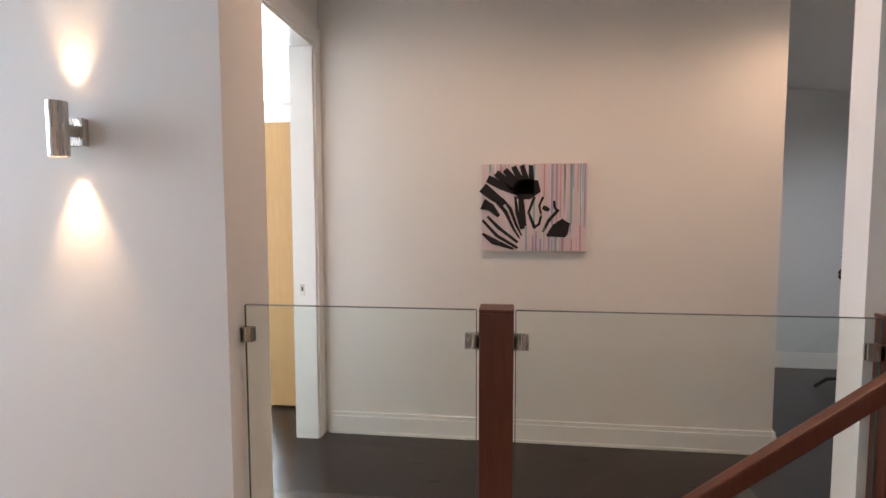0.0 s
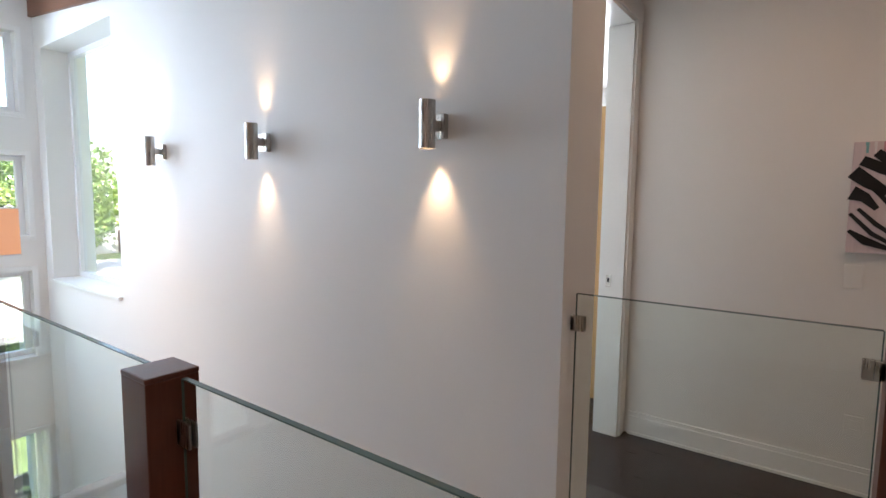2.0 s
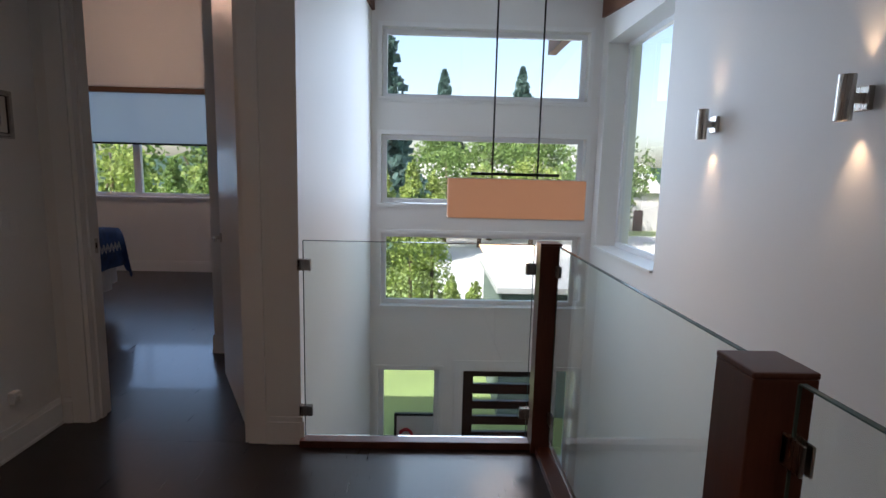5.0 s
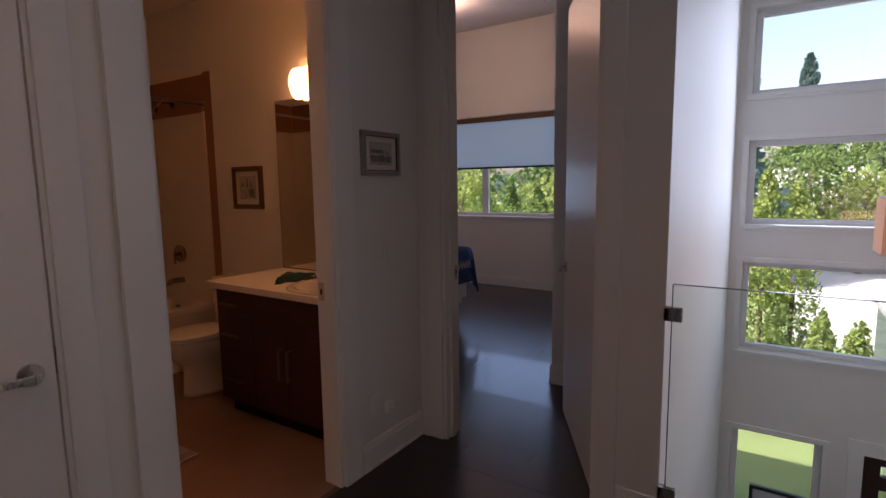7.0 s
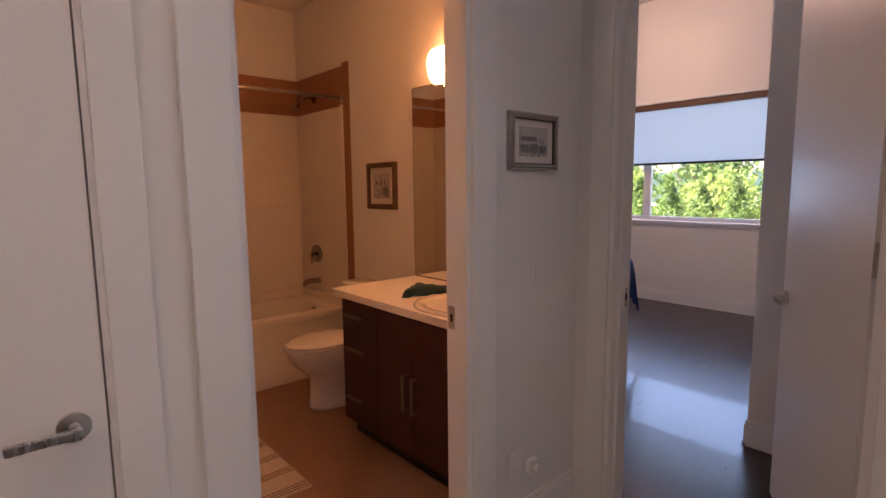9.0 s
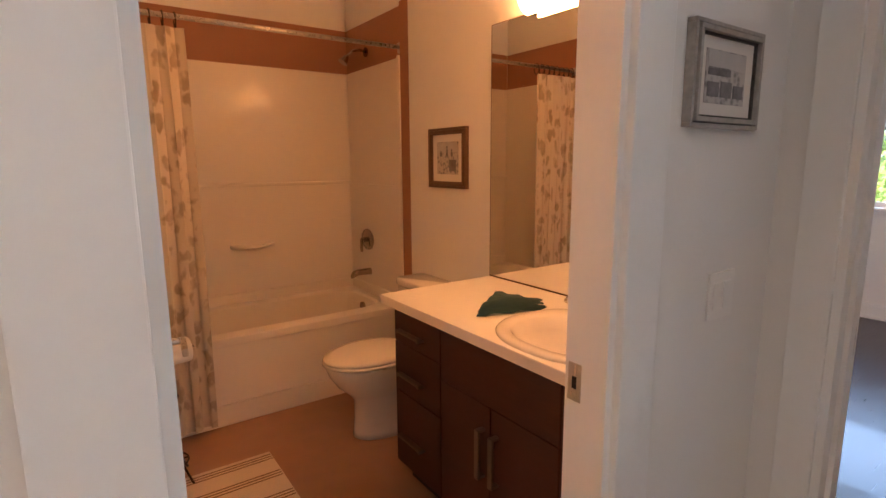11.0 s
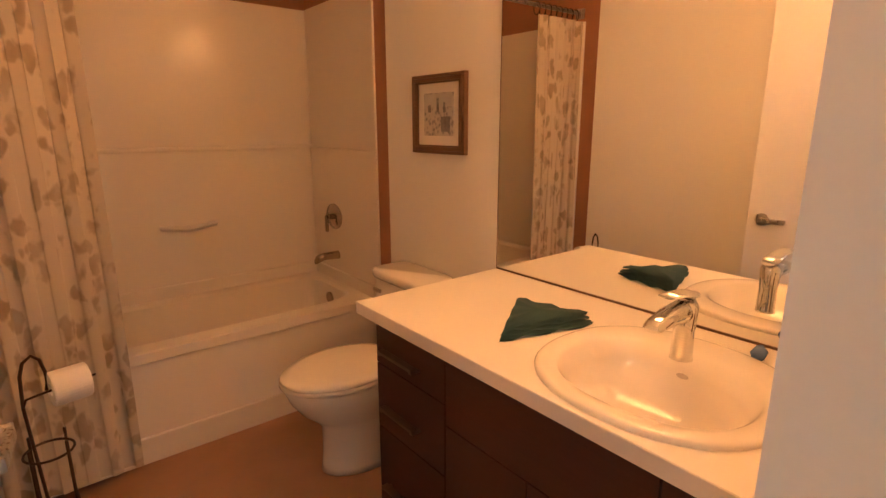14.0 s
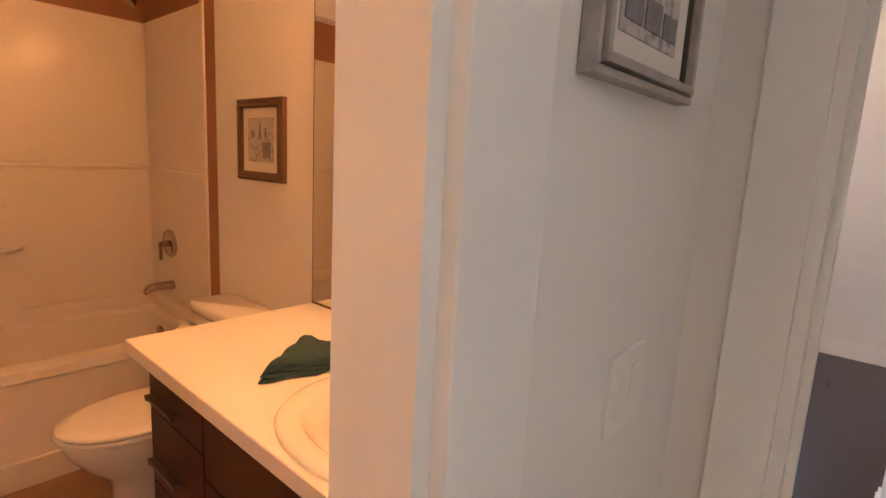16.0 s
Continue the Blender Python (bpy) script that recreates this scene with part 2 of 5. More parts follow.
def pattern(name, base, ink, scale, lo, hi, stretch, rough=0.85, warp=0.0):
    """Cloth or print with blotches of a second colour."""
    m = mat(name, base, rough, vary=0)
    n, l = m.node_tree.nodes, m.node_tree.links
    tc, mp, vo, rp, nz, mx, r2 = [n.new("ShaderNode" + k) for k in ("TexCoord", "Mapping", "TexVoronoi", "MapRange", "TexNoise", "Mix", "Math")]
    mp.inputs["Scale"].default_value = stretch
    vo.inputs["Scale"].default_value, vo.inputs["Randomness"].default_value = scale, 1.0
    nz.inputs["Scale"].default_value, nz.inputs["Detail"].default_value = scale * 0.8, 5
    rp.inputs["From Min"].default_value, rp.inputs["From Max"].default_value = lo, hi
    rp.inputs["To Min"].default_value, rp.inputs["To Max"].default_value = 1, 0
    r2.operation = "MULTIPLY"
    mx.data_type = "RGBA"
    mx.inputs[6].default_value, mx.inputs[7].default_value = (*base, 1), (*ink, 1)
    wn_, wm, wa = n.new("ShaderNodeTexNoise"), n.new("ShaderNodeVectorMath"), n.new("ShaderNodeVectorMath")
    wn_.inputs["Scale"].default_value, wm.operation, wm.inputs[1].default_value = scale * 1.1, "MULTIPLY", (warp, warp, warp)
    l.new(tc.outputs["Object"], mp.inputs[0]), l.new(mp.outputs[0], wn_.inputs["Vector"]), l.new(wn_.outputs["Color"], wm.inputs[0])
    l.new(wm.outputs[0], wa.inputs[0]), l.new(mp.outputs[0], wa.inputs[1])
    l.new(wa.outputs[0], vo.inputs["Vector"]), l.new(mp.outputs[0], nz.inputs["Vector"])
    l.new(vo.outputs["Distance"], rp.inputs[0]), l.new(rp.outputs[0], r2.inputs[0]), l.new(nz.outputs[0], r2.inputs[1])
    l.new(r2.outputs[0], mx.inputs[0]), l.new(mx.outputs[2], n["Principled BSDF"].inputs["Base Color"])
    return m


M_CURTAIN = pattern("curtain_print", (0.58, 0.50, 0.39), (0.20, 0.14, 0.075), 13, 0.30, 0.46, (1.3, 1, 0.75), warp=0.11)
M_PRINT = pattern("etching_print", (0.52, 0.49, 0.46), (0.02, 0.02, 0.03), 60, 0.2, 0.6, (1, 1, 1))
M_MATRUG = mat("rug_cloth", (0.62, 0.52, 0.40), 0.95, scale=150, vary=0.1, bump=0.5)
M_RUGSTRIPE = mat("rug_stripe", (0.25, 0.16, 0.10), 0.95, scale=150, vary=0.1, bump=0.5)


# ---- the shell ----
FOY = -3.2                               # foyer floor
XW, YS, YE = -6.0, 1.69, -0.67            # window wall, sconce wall, foyer's other wall
YB, XB = -1.99, -2.975                    # wall with the bathroom door, wall with the bedroom door
ceil_z = lambda x: 2.78 - 0.105 * x       # pitched ceiling, rising towards the windows
TOP = 4.0

struct("floor", boxes((XB + .002, 4.5, YB, 0.56, -0.3, 0), (-1.2, -.95, 2.0, 3.2, -0.3, 0), (-.95, 4.5, 1.72, 3.2, -0.3, 0), (1.3, 4.5, 0.56, 1.72, -0.3, 0), (1.62, 4.5, 3.2, 5.1, -0.3, 0)), M_FLOOR, "dark stained wood floor of the upper hall")
struct("foyer_floor", boxes((-6.2, 3, -2, 2.1, FOY - .2, FOY)), M_FOYER, "dark tile floor of the foyer below")
SIDE = (-5.83, -4.41, 0.66, 2.69)
struct("wall_sconce", wall_bm("y", YS, YS + 0.18, -4.2, -0.938, -3.3, TOP), M_WALL, "smooth white stair wall carrying the wall lamps")
WINS = [(-.565, 1.555, 2.135, 2.825), (-.565, 1.575, 1.05, 1.76), (-.565, 1.575, -.06, .727)]
DOORS = [(-.58, .09, -3.2, -.78), (.36, 1.27, -3.2, -.79), (1.40, 1.60, -3.2, -.78)]
struct("wall_side_window", wall_bm("y", YS, YS + 0.3, XW, -4.2, -3.3, TOP, [SIDE]), M_WALL, "smooth white stair wall with the tall window")
struct("wall_window", wall_bm("x", XW - 0.2, XW, -0.9, 2.1, -3.3, TOP, WINS + DOORS), M_WALL, "white foyer wall with three stacked windows")
struct("wall_foyer", wall_bm("y", YE - 0.12, YE, XW, XB, -3.3, TOP), M_WALL, "white foyer side wall")
struct("wall_under_floor", boxes((XB, XB + .12, YE, .56, -3.3, -.3), (XB + .12, 1.3, .5, .56, -3.3, -.3), (1.3, 1.42, .5, 1.82, -3.3, -.3), (-.95, 1.3, 1.72, 1.82, -3.3, -.3)), M_WALL, "white walls under the upper floor")
struct("wall_painting", wall_bm("y", 3.2, 3.34, -1.34, 1.56, 0, TOP), M_WALL, "cream hall wall with the striped canvas")
struct("wall_room", wall_bm("x", -1.30, -1.16, 1.87, 3.2, 0, TOP, [(2.3, 3.105, 0, 2.44)]), M_WALL, "cream wall with the open doorway")
struct("wall_return", boxes((-1.16, -0.938, 1.87, 2.0, 0, TOP)), M_WALL, "cream end of the stair wall")
XP, YL = -3.17, -1.835                     # set-back pier and jamb of the bedroom doorway
struct("wall_bedroom", boxes((XB - .13, XB, -.93, YE - .12, 0, TOP), (XP - .13, XP, YB, YL, 0, 2.44), (XP - .13, XB, YB, -.93, 2.44, TOP)), M_WALL, "cream wall with the bedroom doorway")
struct("wall_bath", wall_bm("y", YB - .10, YB, XP - .13, 4.5, 0, TOP, [(-2.525, -1.73, 0, 2.44), (-1.445, -0.62, 0, 2.44)]), M_WALL, "cream hall wall with bathroom and closet doors")
struct("wall_end", boxes((4.4, 4.5, YB, 5.1, 0, TOP)), M_WALL)
struct("wall_stair_side", boxes((1.18, 3.4, 1.87, 2.0, 0, TOP)), M_WALL, "white wall end beside the stair head")
struct("wall_hall_north", boxes((1.56, 4.4, 5.05, 5.17, 0, TOP)), M_WALLCOOL, "pale grey wall at the end of the side hall")
struct("wall_hall_west", boxes((1.44, 1.56, 3.34, 5.17, 0, TOP)), M_WALL)
# bathroom
BX0, BX1, BY = -3.29, -1.70, -4.92
struct("wall_mirror", boxes((BX0 - .12, BX0, -4.0, YB - .10, 0, 2.9), (BX0 - .12, BX0 - .05, BY - .1, -4.0, 0, 2.9)), M_WALL, "cream bathroom wall behind the vanity")
struct("wall_bath_east", boxes((BX1, BX1 + .12, BY - .1, YB - .17, 0, 2.9)), M_WALL)
struct("wall_bath_south", boxes((BX0 - .12, BX1, BY - .12, BY, 0, 2.9)), M_WALL)
struct("ceiling_bath", boxes((BX0 - .12, BX1 + .12, BY - .12, YB - .10, 2.87, 2.98)), M_CEIL, "white bathroom ceiling")
struct("floor_bath", boxes((BX0 - .06, BX1, BY, YB - .102, -0.3, 0), (-2.525, -1.73, YB - .10, YB - .03, -.3, .003)), M_TILE, "tan vinyl bathroom floor")
# closet
struct("wall_closet", boxes((-1.58, -.5, -3.0, -2.9, 0, 2.9), (-.55, -.5, -2.9, YB - .10, 0, 2.9), (-1.58, -.55, -2.9, YB - .10, 2.75, 2.9), (-1.58, -.55, -2.9, YB - .10, -.3, 0)), M_WALL)
# bedroom
struct("floor_bedroom", boxes((-7.35, XB, -6.6, YE - .12, -0.3, 0)), M_FLOOR, "dark glossy bedroom floor")
struct("wall_bedroom_window", wall_bm("x", -7.5, -7.35, -6.7, -.7, -3.3, TOP, [(-4.485, -2.34, .98, 2.36)]), M_WALL, "cream bedroom wall below and above the wide window")
struct("wall_bedroom_south", boxes((-7.5, BX0 - .12, -6.7, -6.6, 0, TOP)), M_WALL)
struct("wall_bedroom_east", boxes((BX0 - .2, BX0 - .12, -6.7, YB - .17, 0, TOP)), M_WALL)
struct("wall_bedroom_north", boxes((-7.35, XW, YE - .12, YE, 0, TOP)), M_WALL)
struct("wall_bedroom_closet", boxes((-4.95, -4.27, -1.63, YE - .12, 0, TOP)), M_WALL, "cream bedroom wall corner")
struct("wall_bedroom_corner", boxes((BX0 - .12, XP - .13, YB - .10, YB, 0, 2.9), (-1.73, BX1, YB - .17, YB - .10, 0, 2.87)), M_WALL)
# the room behind the painting wall
struct("floor_room", boxes((-4.1, -1.2, 1.87, 3.34, -.3, 0), (-4.1, 1.44, 3.34, 6.2, -.3, 0)), M_FLOOR, "dark wood floor of the small room")
struct("wall_room_north", wall_bm("y", 6.2, 6.32, -4.2, 1.44, 0, 2.9, [(-3.9, -2.0, .95, 2.35)]), M_WALL)
struct("wall_room_west", boxes((-4.2, -4.1, 1.99, 6.2, 0, 2.9)), M_WALL)
struct("wall_room_south", boxes((-4.1, -1.34, 1.872, 1.97, 0, 2.9)), M_WALL)
struct("ceiling_room", boxes((-4.2, -1.34, 1.992, 3.34, 2.75, 2.88), (-4.2, 1.44, 3.34, 6.32, 2.75, 2.88)), M_CEIL)


def slab(x0, x1, y0, y1, t=.2):
    bm = bmesh.new()
    vs = [bm.verts.new((x, y, ceil_z(x) + d)) for d in (0, t) for x, y in ((x0, y0), (x1, y0), (x1, y1), (x0, y1))]
    for f in ((0, 1, 2, 3), (7, 6, 5, 4), (4, 5, 1, 0), (5, 6, 2, 1), (6, 7, 3, 2), (7, 4, 0, 3)):
        bm.faces.new([vs[i] for i in f])
    bmesh.ops.recalc_face_normals(bm, faces=bm.faces)
    return bm


struct("ceiling", slab(-6.1, 4.6, -2.2, 5.2), M_CEIL, "white pitched ceiling over hall and foyer")
struct("ceiling_bedroom", slab(-7.6, -6.1, -6.8, YE), M_CEIL, "white pitched bedroom ceiling")
struct("ceiling_bedroom", slab(-6.1, XB - .13, -6.8, -2.2), M_CEIL, "white pitched bedroom ceiling")


def beam(name, y0, y1, x0, x1):
    bm = bmesh.new()
    vs = [bm.verts.new((x, y, 2.345 - .105 * x + d)) for d in (0, .5) for x, y in ((x0, y0), (x1, y0), (x1, y1), (x0, y1))]
    for f in ((0, 1, 2, 3), (7, 6, 5, 4), (4, 5, 1, 0), (5, 6, 2, 1), (6, 7, 3, 2), (7, 4, 0, 3)):
        bm.faces.new([vs[i] for i in f])
    bmesh.ops.recalc_face_normals(bm, faces=bm.faces)
    return struct(name, bm, M_BEAM, "brown stained roof beam along the wall")


beam("beam", YS - .03, YS + .03, -5.998, -1.0)
beam("beam", YE - .03, YE + .03, -5.998, -3.1)


def baseboard(runs, h=.14, name="baseboard"):
    """Runs of (axis, face, a0, a1, side) with a small step on top."""
    bm = bmesh.new()
    for ax, c, a0, a1, s in runs:
        for z0, z1, d in ((0.001, h - .025, .016), (h - .025, h, .010), (0.001, .018, .022)):
            b = (c, c + s * d, a0, a1) if ax == "x" else (a0, a1, c, c + s * d)
            bm_box(bm, *b, z0, z1)
    return struct(name, bm, M_TRIM, "white painted baseboard")


baseboard([("y", 3.2, -1.12, 1.56, -1), ("x", 1.56, 3.18, 3.36, 1), ("x", -1.16, 2.0, 2.21, 1), ("x", XB, YE - .0, -.84, 1), ("y", YE, XB, XB + .012, 1), ("x", XP, YB + .02, YL - .09, 1),
           ("y", YB, XP + .02, -2.65, 1), ("y", YB, -1.636, -1.537, 1), ("y", 5.05, 1.56, 4.4, -1), ("x", -7.35, -6.6, -.8, 1), ("x", -4.27, -1.63, -.8, 1), ("y", -1.63, -4.95, -4.27, -1),
           ("x", XP - .13, YL - .09, YB - .08, -1), ("x", BX0, -3.98, -3.27, 1), ("x", BX1, -4.1, -2.3, -1), ("y", 6.2, -4.1, 1.4, -1), ("y", YE - .12, -4.27, -3.2, -1)])


def casing(ax, c, a0, a1, top, side, w=.088, t=.016, name="trim", base=0):
    """Door casing with an eased outer edge round an opening."""
    bm = bmesh.new()
    for b in ((a0 - w, a0, base, top), (a1, a1 + w, base, top), (a0 - w - .008, a1 + w + .008, top, top + w + .02)):
        q = (c, c + side * t, b[0], b[1]) if ax == "x" else (b[0], b[1], c, c + side * t)
        bm_box(bm, *q, b[2], b[3], bev=.003)
    return struct(name, bm, M_TRIM, "white painted door casing")


def jamb(ax, c0, c1, a0, a1, top, t=.02, stop=None):
    bm = bmesh.new()
    lo, hi = min(c0, c1) - .003, max(c0, c1) + .003
    for a, b, z0, z1 in ((a0, a0 + t, 0, top - t), (a1 - t, a1, 0, top - t), (a0, a1, top - t, top)):
        bm_box(bm, *((lo, hi, a, b) if ax == "x" else (a, b, lo, hi)), z0, z1)
        if stop is not None and z0 == 0:
            a_, b_ = (a + t, a + t + .012) if a == a0 else (a - .012, a)
            bm_box(bm, *((stop, stop + .035, a_, b_) if ax == "x" else (a_, b_, stop, stop + .035)), 0, top - t)
    return struct("trim", bm, M_TRIM, "white painted door jamb")


casing("y", YB, -2.525, -1.73, 2.44, 1, w=.115, t=.021)
jamb("y", YB - .10, YB, -2.525, -1.73, 2.44)
struct("trim", boxes((-1.75, -1.73, YB - .173, YB - .105, 0, 2.42)), M_TRIM, "white painted door jamb")
casing("y", YB, -1.445, -.62, 2.44, 1)
jamb("y", YB - .17, YB, -1.445, -.62, 2.44, t=.012)
struct("trim", boxes((XP, XP + .016, YL - .088, YL, 0, 2.44), (XB, XB + .016, -.93, -.842, 0, 2.44), (XB, XB + .016, YB, -.842, 2.44, 2.548), (XP - .146, XP - .13, YL - .088, YL, 0, 2.44), (XB - .146, XB - .13, -.93, -.842, 0, 2.44), bev=.003), M_TRIM, "white painted door casing")
struct("trim", boxes((XP - .133, XP + .003, YL, YL + .02, 0, 2.42), (XB - .133, XB + .003, -.95, -.93, 0, 2.42), (XP - .128, XB - .002, YL + .001, -.931, 2.42, 2.439), (XP - .075, XP - .04, YL + .02, YL + .032, 0, 2.42), (XB - .075, XB - .04, -.962, -.95, 0, 2.42)), M_TRIM, "white painted door jamb")
casing("x", -1.16, 2.3, 3.105, 2.44, 1)
jamb("x", -1.30, -1.16, 2.3, 3.105, 2.44)
casing("x", XW, .36, 1.27, -.79, 1, w=.1, base=FOY)


def window(name, ax, c, a0, a1, z0, z1, side, mulls=(), label="white vinyl window frame with clear glass", fw=.048, sill=True, casings=True, depth=.06, back=.09):
    """A window unit set back in the wall at c, side: which way the room lies."""
    ob = tagged(new(name), label, kind="structure")
    P = lambda a, b, lo, hi, u, v: ((lo, hi, a, b, u, v) if ax == "x" else (a, b, lo, hi, u, v))
    c_in, c_out = c - side * back, c - side * (back + depth)
    bm = bmesh.new()
    for b in ((a0, a0 + fw, z0, z1), (a1 - fw, a1, z0, z1), (a0 + fw, a1 - fw, z0, z0 + fw), (a0 + fw, a1 - fw, z1 - fw, z1)):
        bm_box(bm, *P(b[0], b[1], c_out, c_in, b[2], b[3]), bev=.004)
    for m in mulls:
        bm_box(bm, *P(m - .045, m + .045, c_out, c_in, z0 + fw, z1 - fw), bev=.004)
    part("window_frame", bm, M_VINYL, ob)
    cuts = [a0 + fw, *[q for m in mulls for q in (m - .045, m + .045)], a1 - fw]
    mid = (c_in + c_out) / 2
    for i in range(0, len(cuts), 2):
        g = part("pane", boxes(P(cuts[i] - .004, cuts[i + 1] + .004, mid - .003, mid + .003, z0 + fw - .004, z1 - fw + .004)), M_PANE, ob)
        g.visible_shadow = False
    if casings:
        bm = bmesh.new()
        w = .045
        for b in ((a0 - w, a0, z0 - w, z1 + w), (a1, a1 + w, z0 - w, z1 + w), (a0, a1, z1, z1 + w), (a0, a1, z0 - w, z0)):
            bm_box(bm, *P(b[0], b[1], c, c + side * .018, b[2], b[3]), bev=.003)
        part("window_trim", bm, M_TRIM, ob)
    if sill:
        part("window_sill", boxes(P(a0 - .03 * casings, a1 + .03 * casings, c - side * back, c + side * .03, z0 - .02, z0 + .004), bev=.004), M_TRIM, ob)
    return ob


for i, (a0, a1, z0, z1) in enumerate(WINS):
    window("window_%d" % (i + 1), "x", XW, a0, a1, z0, z1, 1)
window("window_4", "y", YS, *SIDE, -1, casings=False, back=.2)
window("window_5", "x", XW, -.58, .09, -3.2, -.78, 1, fw=.05, sill=False, label="tall sidelight beside the front door")
window("window_6", "x", XW, 1.40, 1.60, -3.2, -.78, 1, fw=.04, sill=False, label="narrow sidelight beside the front door")
window("window_7", "x", -7.35, -4.485, -2.34, .98, 2.36, 1, mulls=(-3.88,), label="wide bedroom window with a white mullion")
window("window_8", "y", 6.2, -3.9, -2.0, .95, 2.35, -1, mulls=(-2.95,), label="bright window of the small room", casings=False)

# front door
fd = tagged(new("door_1"), "dark brown front door with four glass slots", kind="structure")
part("slab", wall_bm("x", XW - .12, XW - .07, .365, 1.265, -3.18, -.80, [(.48, 1.13, z - .09, z) for z in (-.885, -1.09, -1.27, -1.46, -2.3)]), M_DOORDARK, fd)
for z in (-.885, -1.09, -1.27, -1.46, -2.3):
    part("pane", boxes((XW - .1, XW - .09, .478, 1.132, z - .092, z + .002)), M_PANE, fd).visible_shadow = False
part("handle", boxes((XW - .07, XW - .03, 1.17, 1.20, -2.4, -2.1), bev=.005), M_STEEL, fd, "long nickel pull handle")


# ---- shapes ----
def tube(pts, r, n=8, closed=False):
    """A round bar through the points."""
    bm = bmesh.new()
    pts = [Vector(p) for p in pts]
    rings = []
    for i, p in enumerate(pts):
        a = pts[i - 1] if (i or closed) else p
        b = pts[(i + 1) % len(pts)] if (i < len(pts) - 1 or closed) else p
        q = (b - a).to_track_quat("Z", "Y").to_matrix()
        rings.append([bm.verts.new(p + q @ Vector((r * math.cos(2 * math.pi * k / n), r * math.sin(2 * math.pi * k / n), 0))) for k in range(n)])
    for i in range(len(rings) - (0 if closed else 1)):
        a, b = rings[i], rings[(i + 1) % len(rings)]
        for k in range(n):
            bm.faces.new((a[k], a[(k + 1) % n], b[(k + 1) % n], b[k]))
    if not closed:
        bm.faces.new(rings[0][::-1]), bm.faces.new(rings[-1])
    return bm


def loft(loops, cap0=True, cap1=True):
    bm = bmesh.new()
    rs = [[bm.verts.new(p) for p in lp] for lp in loops]
    n = len(rs[0])
    for a, b in zip(rs, rs[1:]):
        for k in range(n):
            bm.faces.new((a[k], a[(k + 1) % n], b[(k + 1) % n], b[k]))
    if cap0:
        bm.faces.new(rs[0][::-1])
    if cap1:
        bm.faces.new(rs[-1])
    bmesh.ops.recalc_face_normals(bm, faces=bm.faces)
    return bm


def oval(cx, cy, z, ax, ay, n=40, p=2.0):
    out = []
    for k in range(n):
        a = 2 * math.pi * k / n
        c, s = math.cos(a), math.sin(a)
        out.append((cx + ax * math.copysign(abs(c) ** (2 / p), c), cy + ay * math.copysign(abs(s) ** (2 / p), s), z))
    return out


def cyl(cx, cy, z0, z1, r, n=24, r1=None):
    return loft([oval(cx, cy, z0, r, r, n), oval(cx, cy, z1, r1 or r, r1 or r, n)])


def join(*bms):
    out = bmesh.new()
    for b in bms:
        me = bpy.data.meshes.new("tmp")
        b.to_mesh(me), b.free()
        out.from_mesh(me)
        bpy.data.meshes.remove(me)
    return out


def turned(bm, m):
    bm.transform(m)
    return bm


# ---- glass guard ----
PT = 1.05


def newel(cx, cy, w=.1, z0=-.3, top=PT, group="newel posts of the guard"):
    ob = thing("newel_post", "square reddish-brown wooden newel post on the floor edge", "post", (cx, cy, 0), group=group)
    part("shaft", boxes((-w / 2, w / 2, -w / 2, w / 2, z0, top - .012), bev=.003), M_POST, ob)
    part("cap", boxes((-w / 2 - .001, w / 2 + .001, -w / 2 - .001, w / 2 + .001, top - .012, top), bev=.004), M_POST, ob)
    return ob


POSTS = [newel(-2.945, .528), newel(-1.365, .548, .112), newel(-.018, 1.79, .115, top=1.10), newel(1.225, 1.78, .09, top=1.10)]


def clip(x, y, z, ax, d):
    """A glass clamp that reaches d from the post along ax."""
    ob = thing("glass_clamp", "small square brushed nickel clamp holding the glass", "clamp", (x, y, z), group="glass clamps")
    for o, k in ((-.014, "plate"), (.008, "plate")):
        b = (0, d, o, o + .006) if ax == "x" else (o, o + .006, 0, d)
        part(k, boxes((*b, -.027, .027), bev=.002), M_STEEL, ob)
    b = (0, d * .3, -.014, .014) if ax == "x" else (-.014, .014, 0, d * .3)
    part("base", boxes((*b, -.024, .024), bev=.002), M_STEEL, ob)


def glass(ax, c, a0, a1, z0=.06, z1=1.035):
    ob = thing("glass_guard", "clear frameless guard glass with polished green edge", "glass panel", ((a0 + a1) / 2, c, 0) if ax == "y" else (c, (a0 + a1) / 2, 0), group="guard glass panels")
    h, t = (a1 - a0) / 2, .006
    P = lambda u, v, s, z, w: ((u, v, -s, s, z, w) if ax == "y" else (-s, s, u, v, z, w))
    g = part("pane", boxes(P(-h, h, t, z0, z1)), M_GLASS, ob)
    g.visible_shadow = False
    part("edge", boxes(P(-h, h, t, z1, z1 + .003), P(-h - .003, -h, t, z0, z1), P(h, h + .003, t, z0, z1)), M_EDGE, ob)


glass("x", -2.945, -.64, .455)
glass("y", .565, -2.88, -1.43)
glass("y", .565, -1.295, 1.22)
glass("y", 1.78, -.92, -.088, .05, 1.09)
glass("y", 1.78, .048, 1.168, .05, 1.09)
for z in (.92, .19):
    clip(-2.945, .47, z, "y", -.05), clip(-2.945, YE, z, "y", .065)
    clip(-2.895, .565, z, "x", .05), clip(-1.421, .565, z, "x", -.05), clip(-1.309, .565, z, "x", .05)
for z in (.984, .13):
    clip(-.076, 1.78, z, "x", -.05), clip(.0395, 1.78, z, "x", .05), clip(1.18, 1.78, z, "x", -.05), clip(-.938, 1.78, z, "x", .05)
